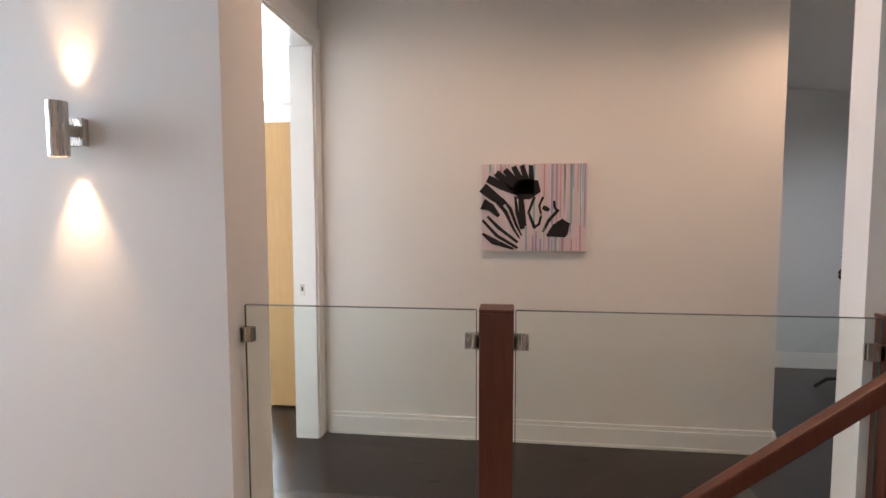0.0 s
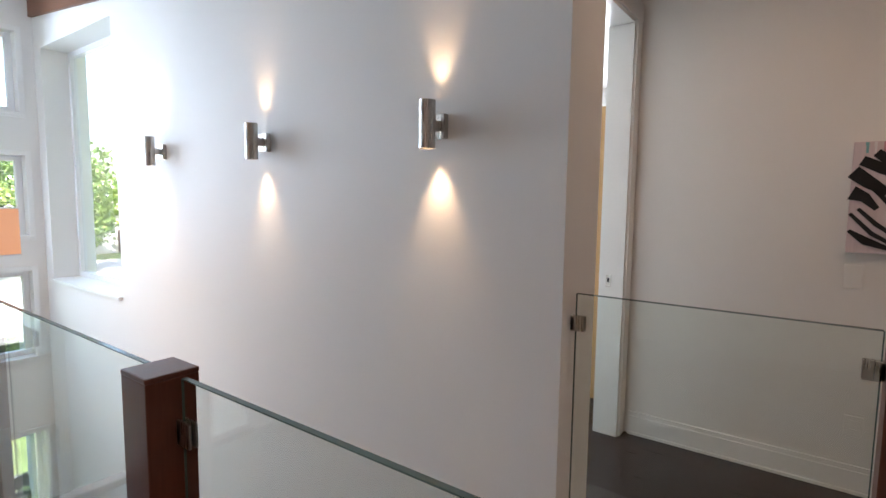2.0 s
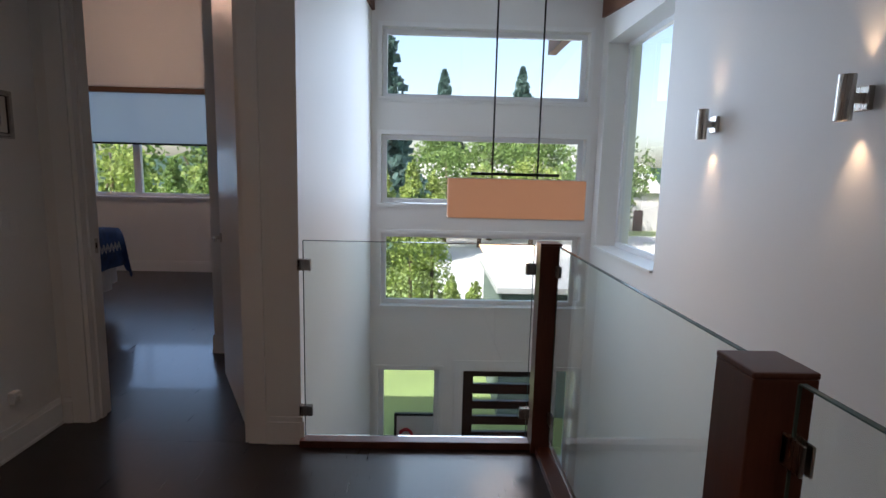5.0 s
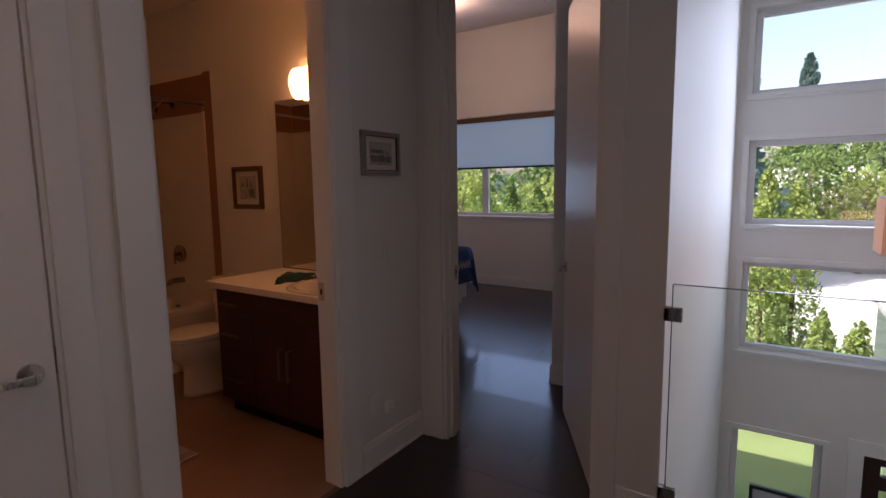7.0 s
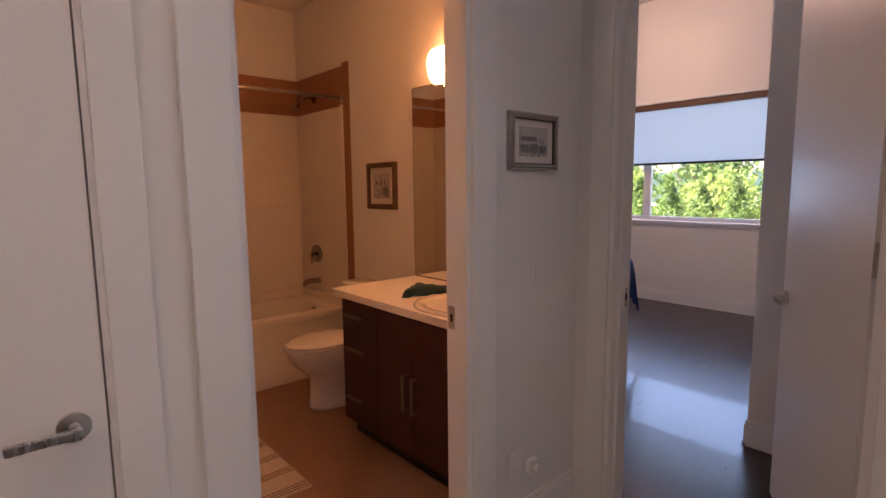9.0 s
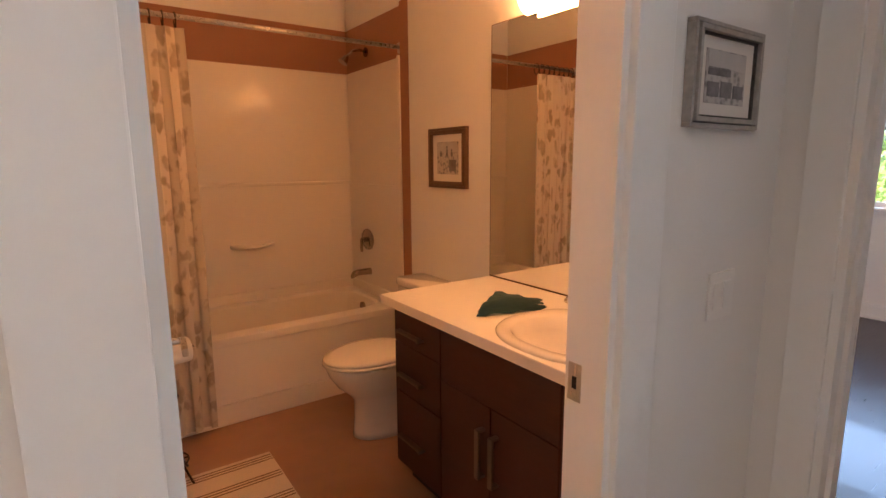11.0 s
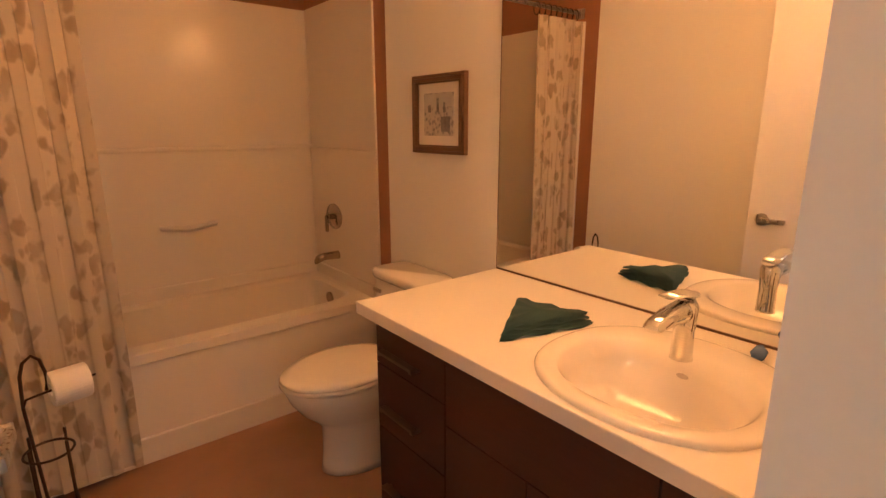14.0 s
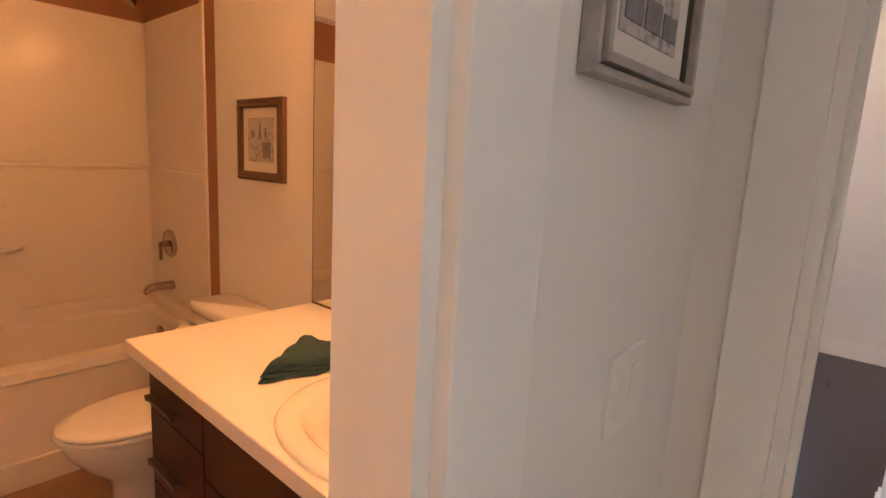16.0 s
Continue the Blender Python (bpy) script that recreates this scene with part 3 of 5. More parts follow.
tagged(part("edge_trim", boxes((XB - .015, XB + .05, YE, .60, -.28, .035), (XB + .05, 1.3, .5, .60, -.28, .035), (-.95, 1.3, 1.712, 1.80, -.28, .03), bev=.004), M_POST), "dark wooden nosing along the floor edge", "trim", kind="structure")

# handrail down the stairs
hr = thing("handrail", "reddish-brown wooden handrail sloping down beside the stairs", "handrail")
bm = boxes((-1.29, 1.29, -.022, .022, -.028, .028), bev=.008)
part("rail", turned(bm, Matrix.Translation((.135, 1.60, .218)) @ Matrix.Rotation(-math.atan(.756), 4, "Y")), M_POST, hr)
for x in (-.16, -.8):
    part("bracket", tube([(x, 1.60, .218 + .756 * (x - .135) - .03), (x, 1.64, .218 + .756 * (x - .135) - .09), (x, 1.716, .218 + .756 * (x - .135) - .09)], .006), M_STEEL, hr)
st = tagged(new("stairs"), "dark wooden stair treads with white risers going down", kind="structure")
for i in range(1, 17):
    x, z = 1.30 - .255 * i, -.19 * i
    part("tread", boxes((x - .02, x + .255, .602, 1.685, z - .035, z), bev=.003), M_POST, st)
    part("riser", boxes((x + .235, x + .25, .602, 1.685, z, z + .155)), M_TRIM, st)

# ---- wall lamps ----
def sconce(x):
    ob = thing("wall_lamp", "brushed nickel cylinder wall lamp shining up and down", "wall lamp", (x, YS, 1.70), group="wall lamps on the stair wall")
    r, y = .032, -.090
    part("cylinder", join(loft([oval(0, y, z, q, q, 28) for z, q in ((-.05, r - .003), (-.09, r - .003), (-.09, r), (.09, r), (.09, r - .003), (.05, r - .003))], False, False)), M_STEEL, ob)
    part("lens", cyl(0, y, .045, .05, r - .004, 20), M_BULB, ob)
    part("lens", cyl(0, y, -.05, -.045, r - .004, 20), M_BULB, ob)
    part("arm", boxes((-.014, .014, -.065, -.02, -.02, .02), bev=.003), M_STEEL, ob)
    part("backplate", boxes((-.035, .035, -.024, 0, -.048, .048), bev=.004), M_STEEL, ob)
    for s, w in ((1, 1.3), (-1, 2.3)):
        sp = new("lamp_beam", bpy.data.lights.new("lamp_beam", "SPOT"))
        sp.data.energy, sp.data.color, sp.data.spot_size, sp.data.spot_blend, sp.data.shadow_soft_size = w, (1, .66, .38), radians(62), 1.0, .010
        sp.matrix_world = look((x, YS - .048, 1.70 + s * .094), (x, YS - .012, 1.70 + s * .8))


for x in (-1.466, -2.60, -3.70):
    sconce(x)

# ---- hanging lamp ----
hl = thing("hanging_lamp", "long rectangular peach fabric hanging lamp on two cords", "hanging lamp", (-3.95, .51, 1.085))
for b in ((-.13, -.125, -.44, .44, 0, .255), (.125, .13, -.44, .44, 0, .255), (-.125, .125, -.44, -.435, 0, .255), (-.125, .125, .435, .44, 0, .255)):
    part("shade_panel", boxes(b), M_SHADE, hl)
part("shade_top", boxes((-.125, .125, -.435, .435, .247, .251)), M_SHADE, hl)
part("trim", boxes((-.133, .133, -.443, .443, -.004, .003), (-.133, .133, -.443, .443, .252, .257)), M_LINEN, hl)
part("diffuser", boxes((-.12, .12, -.43, .43, .005, .01)), M_SHADE, hl)
part("bar", boxes((-.03, .03, -.29, .29, .275, .295), bev=.003), M_BLACK, hl)
for y in (-.15, .15):
    part("cord", tube([(0, y, .25), (0, y, ceil_z(-3.95) - 1.085)], .006), M_BLACK, hl)
pl_ = new("hanging_bulb", bpy.data.lights.new("hanging_bulb", "POINT"))
pl_.data.energy, pl_.data.color, pl_.data.shadow_soft_size = 4, (1, .62, .35), .25
pl_.location = (-3.95, .51, 1.0)

# ---- canvas ----
cv = thing("canvas_painting", "square canvas with bold black stripes over pastel drips", "painting", (-.14, 3.198, 1.19))
CW, CH = .62, .52
part("canvas", boxes((0, CW, -.03, 0, 0, CH), bev=.002), mat("canvas", (0.70, 0.60, 0.62), 0.8, scale=14, vary=0.12, stretch=(4, 1, 0.3)), cv)
rnd = random.Random(5)
for nm, col in (("pink_drip", (.62, .30, .36)), ("teal_drip", (.22, .50, .52)), ("lilac_drip", (.42, .36, .55)), ("pale_drip", (.80, .76, .78))):
    md = mat(nm, col, .7, vary=.1)
    for k in range(11):
        u, l = rnd.uniform(.30, .60), rnd.uniform(.1, .42)
        if k % 3 == 0:
            u = rnd.uniform(.03, .3)
            l *= .15
        part(nm, boxes((u, u + rnd.uniform(.003, .010), -.0312 - .0002 * k, -.0305, CH - .004 - l, CH - .003)), md, cv)
    for k in range(6):
        u = rnd.uniform(.2, .6)
        part(nm, boxes((u, u + rnd.uniform(.003, .012), -.0336 - .0002 * k, -.0305, .003, rnd.uniform(.04, .16))), md, cv)
M_INK = mat("black_paint", (.010, .009, .010), .6, vary=.1)


def stroke(name, ws, *uv):
    """A painted stroke through points in thirds of a centimetre from the canvas's upper left corner."""
    bm = bmesh.new()
    ps = [Vector((u * CW / 545, 0, CH - v * CH / 450)) for u, v in zip(uv[::2], uv[1::2])]
    l, r = [], []
    for i, p in enumerate(ps):
        d = (ps[min(i + 1, len(ps) - 1)] - ps[max(i - 1, 0)]).normalized()
        nrm = Vector((-d.z, 0, d.x)) * (ws[min(i, len(ws) - 1)] / 2 * CW / 545)
        l.append(bm.verts.new((p + nrm) + Vector((0, -.0345, 0)))), r.append(bm.verts.new((p - nrm) + Vector((0, -.0345, 0))))
    for i in range(len(ps) - 1):
        bm.faces.new((l[i], l[i + 1], r[i + 1], r[i]))
    part(name, bm, M_INK, cv)


stroke("stripe", (40, 44, 30), 30, 75, 100, 110, 190, 150)
stroke("stripe", (34, 40, 40), 75, 45, 130, 90, 200, 150)
stroke("stripe", (30, 36, 44), 120, 30, 165, 80, 215, 150)
stroke("stripe", (26, 34, 44), 165, 14, 200, 80, 230, 155)
stroke("stripe", (24, 30, 44), 208, 8, 228, 70, 240, 155)
stroke("stripe", (22, 28, 30), 255, 8, 258, 70, 262, 160)
stroke("stripe", (90, 110, 60), 180, 135, 240, 130, 300, 115)
stroke("stripe", (56, 50, 30), 4, 120, 60, 165, 120, 205)
stroke("stripe", (60, 40, 20), 4, 205, 50, 225, 90, 270)
stroke("stripe", (14, 20, 14, 8), 75, 190, 125, 245, 165, 330, 200, 385)
stroke("stripe", (10, 18, 14, 8), 110, 180, 150, 230, 180, 310, 210, 370)
stroke("stripe", (12, 18, 26), 175, 165, 185, 250, 215, 335)
stroke("stripe", (26, 34, 20), 205, 170, 210, 240, 225, 320)
stroke("stripe", (16, 14, 18), 275, 170, 245, 250, 275, 325)
stroke("stripe", (14, 18, 14), 4, 290, 80, 370, 190, 435)
stroke("stripe", (14, 18, 14), 30, 270, 90, 330, 190, 405)
stroke("stripe", (14, 34, 10), 4, 360, 60, 400, 170, 440)
stroke("stripe", (12, 12, 10), 320, 170, 300, 215, 310, 260)
stroke("stripe", (12, 14, 16), 310, 265, 300, 310, 270, 330)
stroke("stripe", (14, 18, 12), 400, 235, 350, 290, 320, 350)
stroke("stripe", (12, 14, 10), 375, 190, 380, 225, 395, 250)
stroke("patch", (20, 26, 16), 318, 222, 335, 232, 352, 238)
stroke("patch", (10, 70, 100, 60), 340, 370, 385, 345, 425, 330, 452, 335)

def plate(name, label, m, holes, w=.075, h=.115):
    ob = thing(name, label, "switch" if name == "light_switch" else "outlet")
    ob.matrix_world = m
    part("plate", boxes((-w / 2, w / 2, -.006, 0, -h / 2, h / 2), bev=.002), M_PLASTIC, ob)
    for x, z, a, b in holes:
        part("rocker" if name == "light_switch" else "socket", boxes((x - a, x + a, -.009, -.005, z - b, z + b), bev=.001), M_PLASTIC, ob)
    return ob


plate("light_switch", "white light switch on the cream hall wall", pose(-.10, 3.2, 1.07), [(0, 0, .016, .033)])
plate("wall_outlet", "white double outlet low on the hall wall", pose(-.05, 3.2, .33), [(0, .022, .014, .014), (0, -.022, .014, .014)])
plate("light_switch", "white double rocker switch on the cream wall", pose(-2.925, YB, 1.085, rz=180), [(-.023, 0, .016, .033), (.023, 0, .016, .033)], w=.115)
plate("wall_outlet", "white outlet beside a small white plug", pose(-2.765, YB, .31, rz=180), [(0, .022, .014, .014), (0, -.022, .014, .014)])
nl = thing("night_light", "small white plug-in night light on the wall", "night light", (-2.86, YB, .275), 180)
part("body", boxes((-.025, .025, -.03, 0, -.03, .03), bev=.008), M_PLASTIC, nl)
part("knob", turned(cyl(0, 0, 0, .02, .013, 16), Matrix.Translation((0, -.028, 0)) @ Matrix.Rotation(radians(90), 4, "X")), M_PAPER, nl)


# ---- framed pictures ----
def framed(name, label, m, w, h, fw, material, bands):
    ob = thing(name, label, "picture")
    ob.matrix_world = m
    for k, (u, v, d) in enumerate(((0, .34, .021), (.34, .44, .012), (.44, .82, .026), (.82, 1.0, .016))):
        i, q = fw * u, fw * v
        bm = bmesh.new()
        for b in ((-w / 2 + i, w / 2 - i, h / 2 - q, h / 2 - i), (-w / 2 + i, w / 2 - i, -h / 2 + i, -h / 2 + q), (-w / 2 + i, -w / 2 + q, -h / 2 + q, h / 2 - q), (w / 2 - q, w / 2 - i, -h / 2 + q, h / 2 - q)):
            bm_box(bm, b[0], b[1], -d, 0, b[2], b[3], bev=.0015 if k % 2 == 0 else 0)
        part("frame" if k % 2 == 0 else "frame_groove", bm, material if k % 2 == 0 or material is M_FRAMEBROWN else M_GROOVE, ob)
    part("mat_board", boxes((-w / 2 + fw - .002, w / 2 - fw + .002, -.010, -.002, -h / 2 + fw - .002, h / 2 - fw + .002)), M_MATBOARD, ob)
    pw, ph = w / 2 - fw - w * .12, h / 2 - fw - h * .12
    part("print", boxes((-pw, pw, -.012, -.009, -ph, ph)), M_PRINT, ob)
    for x0, x1, z0, z1, mt in bands:
        part("motif", boxes((x0 * pw, x1 * pw, -.0135, -.011, z0 * ph, z1 * ph)), mt, ob)
    return ob


M_GREYWASH = mat("grey_wash", (.20, .19, .19), .8, scale=40, vary=.5)
M_SKYWASH = mat("pale_wash", (.52, .50, .47), .8, scale=20, vary=.15)
framed("framed_print", "small framed grey landscape print in a silver frame", pose(-2.852, YB + .0005, 1.579, rz=180), .285, .212, .026, M_FRAMESILVER,
       [(-.95, .95, .3, .95, M_SKYWASH), (-.9, -.35, -.75, -.2, M_GREYWASH), (-.25, .3, -.75, -.15, M_GREYWASH), (.4, .9, -.75, -.25, M_GREYWASH), (-.9, .2, .05, .35, M_GREYWASH)])
framed("framed_print", "framed city skyline etching with a brown frame", pose(BX0 + .0005, -3.608, 1.423, rz=90), .335, .31, .034, M_FRAMEBROWN,
       [(-.95, .95, .35, .95, M_SKYWASH), (-.1, .05, .1, .75, M_GREYWASH), (-.7, -.5, .1, .45, M_GREYWASH), (.35, .5, .1, .55, M_GREYWASH), (.2, .8, -.8, -.1, M_GREYWASH)])


# ---- doors ----
def lever(parent, x, y, z, side, reach):
    """Round rose with a flat lever; side: the way the face looks along y."""
    h = part("lever_set", turned(cyl(0, 0, 0, .009, .030, 28), Matrix.Translation((x, y, z)) @ Matrix.Rotation(radians(-90 * side), 4, "X")), M_STEEL, parent)
    part("neck", turned(cyl(0, 0, 0, .05, .010, 16), Matrix.Translation((x, y, z)) @ Matrix.Rotation(radians(-90 * side), 4, "X")), M_STEEL, h)
    part("grip", boxes((x - .012, x + reach, y + side * .040, y + side * .055, z - .011, z + .011), bev=.004), M_STEEL, h)


def door(name, label, hinge, rz, w, h=2.41, t=.035):
    """A flush slab hinged at its origin that runs along +x; opens by rz."""
    ob = tagged(new(name), label, kind="structure")
    ob.matrix_world = pose(*hinge, 0, 0, rz)
    part("slab", boxes((0, w, 0, t, .01, h), bev=.002), M_DOOR, ob)
    lever(ob, w - .065, t, .93, 1, -.11)
    lever(ob, w - .065, 0, .93, -1, -.11)
    part("latch", boxes((w - .001, w + .002, .006, t - .006, .90, .96)), M_STEEL, ob)
    for z in (.22, 1.2, 2.2):
        part("hinge", boxes((-.004, .0, -.004, t, z - .05, z + .05), (-.008, .004, -.008, .002, z - .05, z + .05)), M_STEEL, ob)
    return ob


d2 = door("door_2", "white flush bathroom door standing open inwards", (-1.752, YB - .175, 0), 180 + 84, .80)
d3 = door("door_3", "white flush bedroom door standing open inwards", (XB - .135, -.955, 0), 180 + 28.3, .86)
d4 = tagged(new("door_4"), "white flush closet door, closed, with nickel lever", kind="structure")
d4.matrix_world = pose(-.635, YB - .04, 0, 0, 0, 0)
part("slab", boxes((-.795, 0, 0, .035, .01, 2.42), bev=.002), M_DOOR, d4)
h_ = part("lever_set", turned(cyl(0, 0, 0, .009, .031, 28), Matrix.Translation((-.735, .035, .925)) @ Matrix.Rotation(radians(-90), 4, "X")), M_STEEL, d4)
part("neck", turned(cyl(0, 0, 0, .05, .011, 16), Matrix.Translation((-.735, .035, .925)) @ Matrix.Rotation(radians(-90), 4, "X")), M_STEEL, h_)
part("grip", boxes((-.747, -.62, .075, .088, .915, .936), bev=.004), M_STEEL, h_)
part("strike", boxes((-.804, -.797, .020, .037, .91, .99), bev=.001), M_STEEL, d4)
for nm, b in (("strike_plate", (-2.507, -2.504, YB - .095, YB - .06, .90, .985)), ("strike_plate", (XP - .12, XP - .09, YL + .018, YL + .021, .90, .98)), ("strike_plate", (-1.26, -1.23, 3.081, 3.085, .91, .98))):
    ob = thing(nm, "small nickel strike plate set in the white jamb", "strike plate", (b[0], b[2], b[4]))
    part("plate", boxes((0, b[1] - b[0], 0, b[3] - b[2], 0, b[5] - b[4]), bev=.001), M_STEEL, ob)
    cx, cy = (b[1] - b[0]) / 2, (b[3] - b[2]) / 2
    part("slot", boxes((cx - .0022 if b[1] - b[0] < .01 else cx - .006, cx + .0022 if b[1] - b[0] < .01 else cx + .006, cy - .006 if b[3] - b[2] > .01 else cy - .003, cy + .006 if b[3] - b[2] > .01 else cy + .003, .028, .055)), M_BLACK, ob)

# ---- unseen recessed ceiling lights, added to fill the hall ----
def pot(x, y, watts):
    z = ceil_z(x)
    ob = thing("fill_downlight", "small round recessed ceiling light, unseen, added to fill the hall", "ceiling light", (x, y, z), group="recessed ceiling lights")
    ob.rotation_euler[1] = math.atan(.105)
    part("ring", loft([oval(0, 0, d, r, r, 28) for d, r in ((.0, .065), (-.008, .063), (-.008, .048), (-.001, .046))], False, False), M_TRIM, ob)
    part("lens", cyl(0, 0, -.004, -.001, .046, 24), M_BULB, ob)
    lp = new("hall_fill_beam", bpy.data.lights.new("hall_fill_beam", "SPOT"))
    # the cool tint past y = 3 stands in for side hall daylight
    lp.data.energy, lp.data.color, lp.data.spot_size, lp.data.spot_blend, lp.data.shadow_soft_size = watts * .78, (1, .66, .45) if y < 3 else (.85, .93, 1), radians(165), 1.0, .06
    lp.matrix_world = look((x, y, z - .03), (x, y, 0))


for x, y, w in ((-.4, 2.3, 3.6), (.6, 2.3, 3.6), (1.6, 2.7, 3.4), (2.9, 3.6, 10), (-.2, -.7, 6), (-.8, -1.15, 5), (1.6, -.8, 6.3)):
    pot(x, y, w)


# ---- bathroom ----
tub = thing("bathtub", "white acrylic bathtub with a stepped apron", "bathtub")
TX0, TX1, TY0, TY1, TZ = BX0 - .045, BX1 - .005, BY + .03, -4.2, .49
cx, cy, ax, ay = (TX0 + TX1) / 2, (TY0 + TY1) / 2, (TX1 - TX0) / 2, (TY1 - TY0) / 2
inner = [oval(cx, cy - .01, z, ax - a, ay - b, 48, p) for z, a, b, p in ((TZ, .075, .07, 6), (TZ - .012, .09, .085, 6), (.30, .12, .105, 5), (.15, .16, .13, 4.5), (.11, .24, .18, 4))]
outer = [oval(cx, cy, TZ - .02, ax, ay, 48, 60), oval(cx, cy, TZ, ax - .006, ay - .006, 48, 60)]
part("basin", loft(outer + inner, False, True), M_TUB, tub, smooth=False)
part("apron", boxes((TX0, TX1, TY1 - .03, TY1, .115, TZ - .02), bev=.006), M_TUB, tub)
part("skirt", boxes((TX0, TX1, TY1 - .03, TY1 + .014, .0, .117), bev=.006), M_TUB, tub)
part("rim", boxes((TX0, TX1, TY1 - .03, TY1 + .012, TZ - .05, TZ - .002), bev=.006), M_TUB, tub)
part("overflow", turned(cyl(0, 0, 0, .012, .034, 24), Matrix.Translation((TX0 + .108, -4.55, .415)) @ Matrix.Rotation(radians(90), 4, "Y")), M_NICKEL, tub)

su = thing("tub_surround", "glossy cream tub surround with a moulded ledge", "tub surround")
part("lower_panel", boxes((TX0, TX1, BY + .002, BY + .022, TZ, 1.25), bev=.003), M_TUB, su)
part("upper_panel", boxes((TX0, TX1, BY + .002, BY + .012, 1.275, 2.02), bev=.003), M_TUB, su)
part("ledge", boxes((TX0, TX1, BY + .002, BY + .038, 1.25, 1.275), bev=.008), M_TUB, su)
part("side_panel", boxes((TX0 - .003, TX0 + .018, BY + .022, -4.126, TZ, 1.257), bev=.004), M_TUB, su)
part("side_panel", boxes((TX0 - .003, TX0 + .010, BY + .022, -4.126, 1.257, 2.02), bev=.004), M_TUB, su)
part("upstand", boxes((TX0 + .018, TX1 - .018, BY + .022, BY + .045, TZ - .03, .555), (TX0 + .018, TX0 + .034, BY + .045, -4.2, TZ - .03, .555), bev=.008), M_TUB, su)
part("flange", boxes((TX0 - .003, TX0 + .052, -4.125, -4.10, .0, 2.02), bev=.004), M_TUB, su)
part("side_panel", boxes((TX1 - .018, TX1 + .003, BY + .022, -4.11, TZ, 2.02)), M_TUB, su)
sh = part("soap_shelf", loft([[(-2.60 + .145 * math.cos(a), BY + .02 + d * max(0, math.sin(a)) * .5, z - .02 * abs(math.cos(a)) * -1) for a in [2 * math.pi * k / 28 for k in range(28)]] for z, d in ((.83, .02), (.845, .12), (.855, .12))]), M_TUB, su, smooth=True)
struct("alcove_paint", boxes((TX0 - .003, TX1 - .001, BY + .0005, BY + .004, 2.02, 2.31), (BX0 - .05, BX0 - .046, BY + .005, -4.098, 2.021, 2.31), (BX0 - .045, BX0 - .002, -4.098, -4.001, 0.0, 2.31), (BX1 - .004, BX1 - .0005, BY + .005, -4.098, 2.021, 2.31), (BX1 - .004, BX1 - .0005, -4.098, -4.0, 0, 2.31)), M_DARKPAINT, "brown painted border round the tub surround")

vt = thing("tub_valve", "chrome tub valve with round plate and lever", "tap", (TX0 + .015, -4.63, .87))
part("plate", turned(loft([oval(0, 0, z, r, r * 1.25, 32) for z, r in ((0, .075), (.008, .073), (.014, .03))]), Matrix.Rotation(radians(90), 4, "Y")), M_NICKEL, vt, smooth=True)
part("stem", turned(cyl(0, 0, .01, .05, .016, 20), Matrix.Rotation(radians(90), 4, "Y")), M_NICKEL, vt)
part("lever", boxes((.045, .06, -.012, .008, -.085, .010), bev=.004), M_NICKEL, vt)
sp_ = thing("tub_spout", "chrome tub spout on the surround wall", "tap", (TX0 + .015, -4.61, .645))
part("spout", loft([oval(0, 0, 0, .001, .001, 4)] * 0 + [[(x, r * math.cos(2 * math.pi * k / 20), zc + r * .9 * math.sin(2 * math.pi * k / 20)) for k in range(20)] for x, r, zc in ((0, .030, 0), (.01, .026, 0), (.09, .024, .002), (.13, .026, -.008), (.145, .018, -.02))]), M_NICKEL, sp_, smooth=True)
shh = thing("shower_fixture", "chrome shower head on a bent arm", "shower head", (TX0, -4.60, 2.06))
part("arm", tube([(0, 0, .06), (.05, 0, .07), (.10, 0, .06), (.15, 0, .015)], .009, 12), M_NICKEL, shh, smooth=True)
part("head", turned(cyl(0, 0, 0, .05, .016, 20, .032), Matrix.Translation((.145, 0, .02)) @ Matrix.Rotation(radians(145), 4, "Y")), M_NICKEL, shh)
part("flange", turned(cyl(0, 0, 0, .008, .03, 20), Matrix.Translation((.004, 0, .06)) @ Matrix.Rotation(radians(90), 4, "Y")), M_NICKEL, shh)
rod = thing("curtain_rod", "brushed metal shower curtain rod across the alcove", "curtain rod")
part("rod", tube([(TX0, -4.14, 2.07), (BX1, -4.14, 2.07)], .012, 14), M_STEEL, rod, smooth=True)
for x, s in ((TX0, 1), (BX1, -1)):
    part("flange", boxes((x, x + s * .02, -4.17, -4.11, 2.04, 2.10), bev=.006), M_STEEL, rod)

ct = thing("shower_curtain", "cream shower curtain with brown leaf print, gathered", "curtain")
bm = bmesh.new()
NX, NZ = 90, 24
x0, x1 = -1.735, -2.15
g = []
for j in range(NZ + 1):
    z = .055 + (2.015 - .055) * j / NZ
    r = []
    for i in range(NX + 1):
        u = i / NX
        a = u * 2 * math.pi * 5.3
        r.append(bm.verts.new((x0 + (x1 - x0) * u + .008 * math.sin(a * 2 + z), -4.105 + .018 * math.sin(a + .8 * math.sin(z * 1.3 + u * 3)) * (.6 + .4 * math.sin(u * 9)) * (1 - .2 * j / NZ) + .006 * math.sin(z * 3 + u * 5), z)))
    g.append(r)
for j in range(NZ):
    for i in range(NX):
        bm.faces.new((g[j][i], g[j][i + 1], g[j + 1][i + 1], g[j + 1][i]))
part("cloth", bm, M_CURTAIN, ct, smooth=True)
for i in range(8):
    x = x0 + (x1 - x0) * (i + .5) / 8
    part("ring", tube([(x, -4.14 + .024 * math.cos(a), 2.052 + .036 * math.sin(a)) for a in [2 * math.pi * k / 14 for k in range(14)]], .003, 6, True), M_BRONZE, ct)

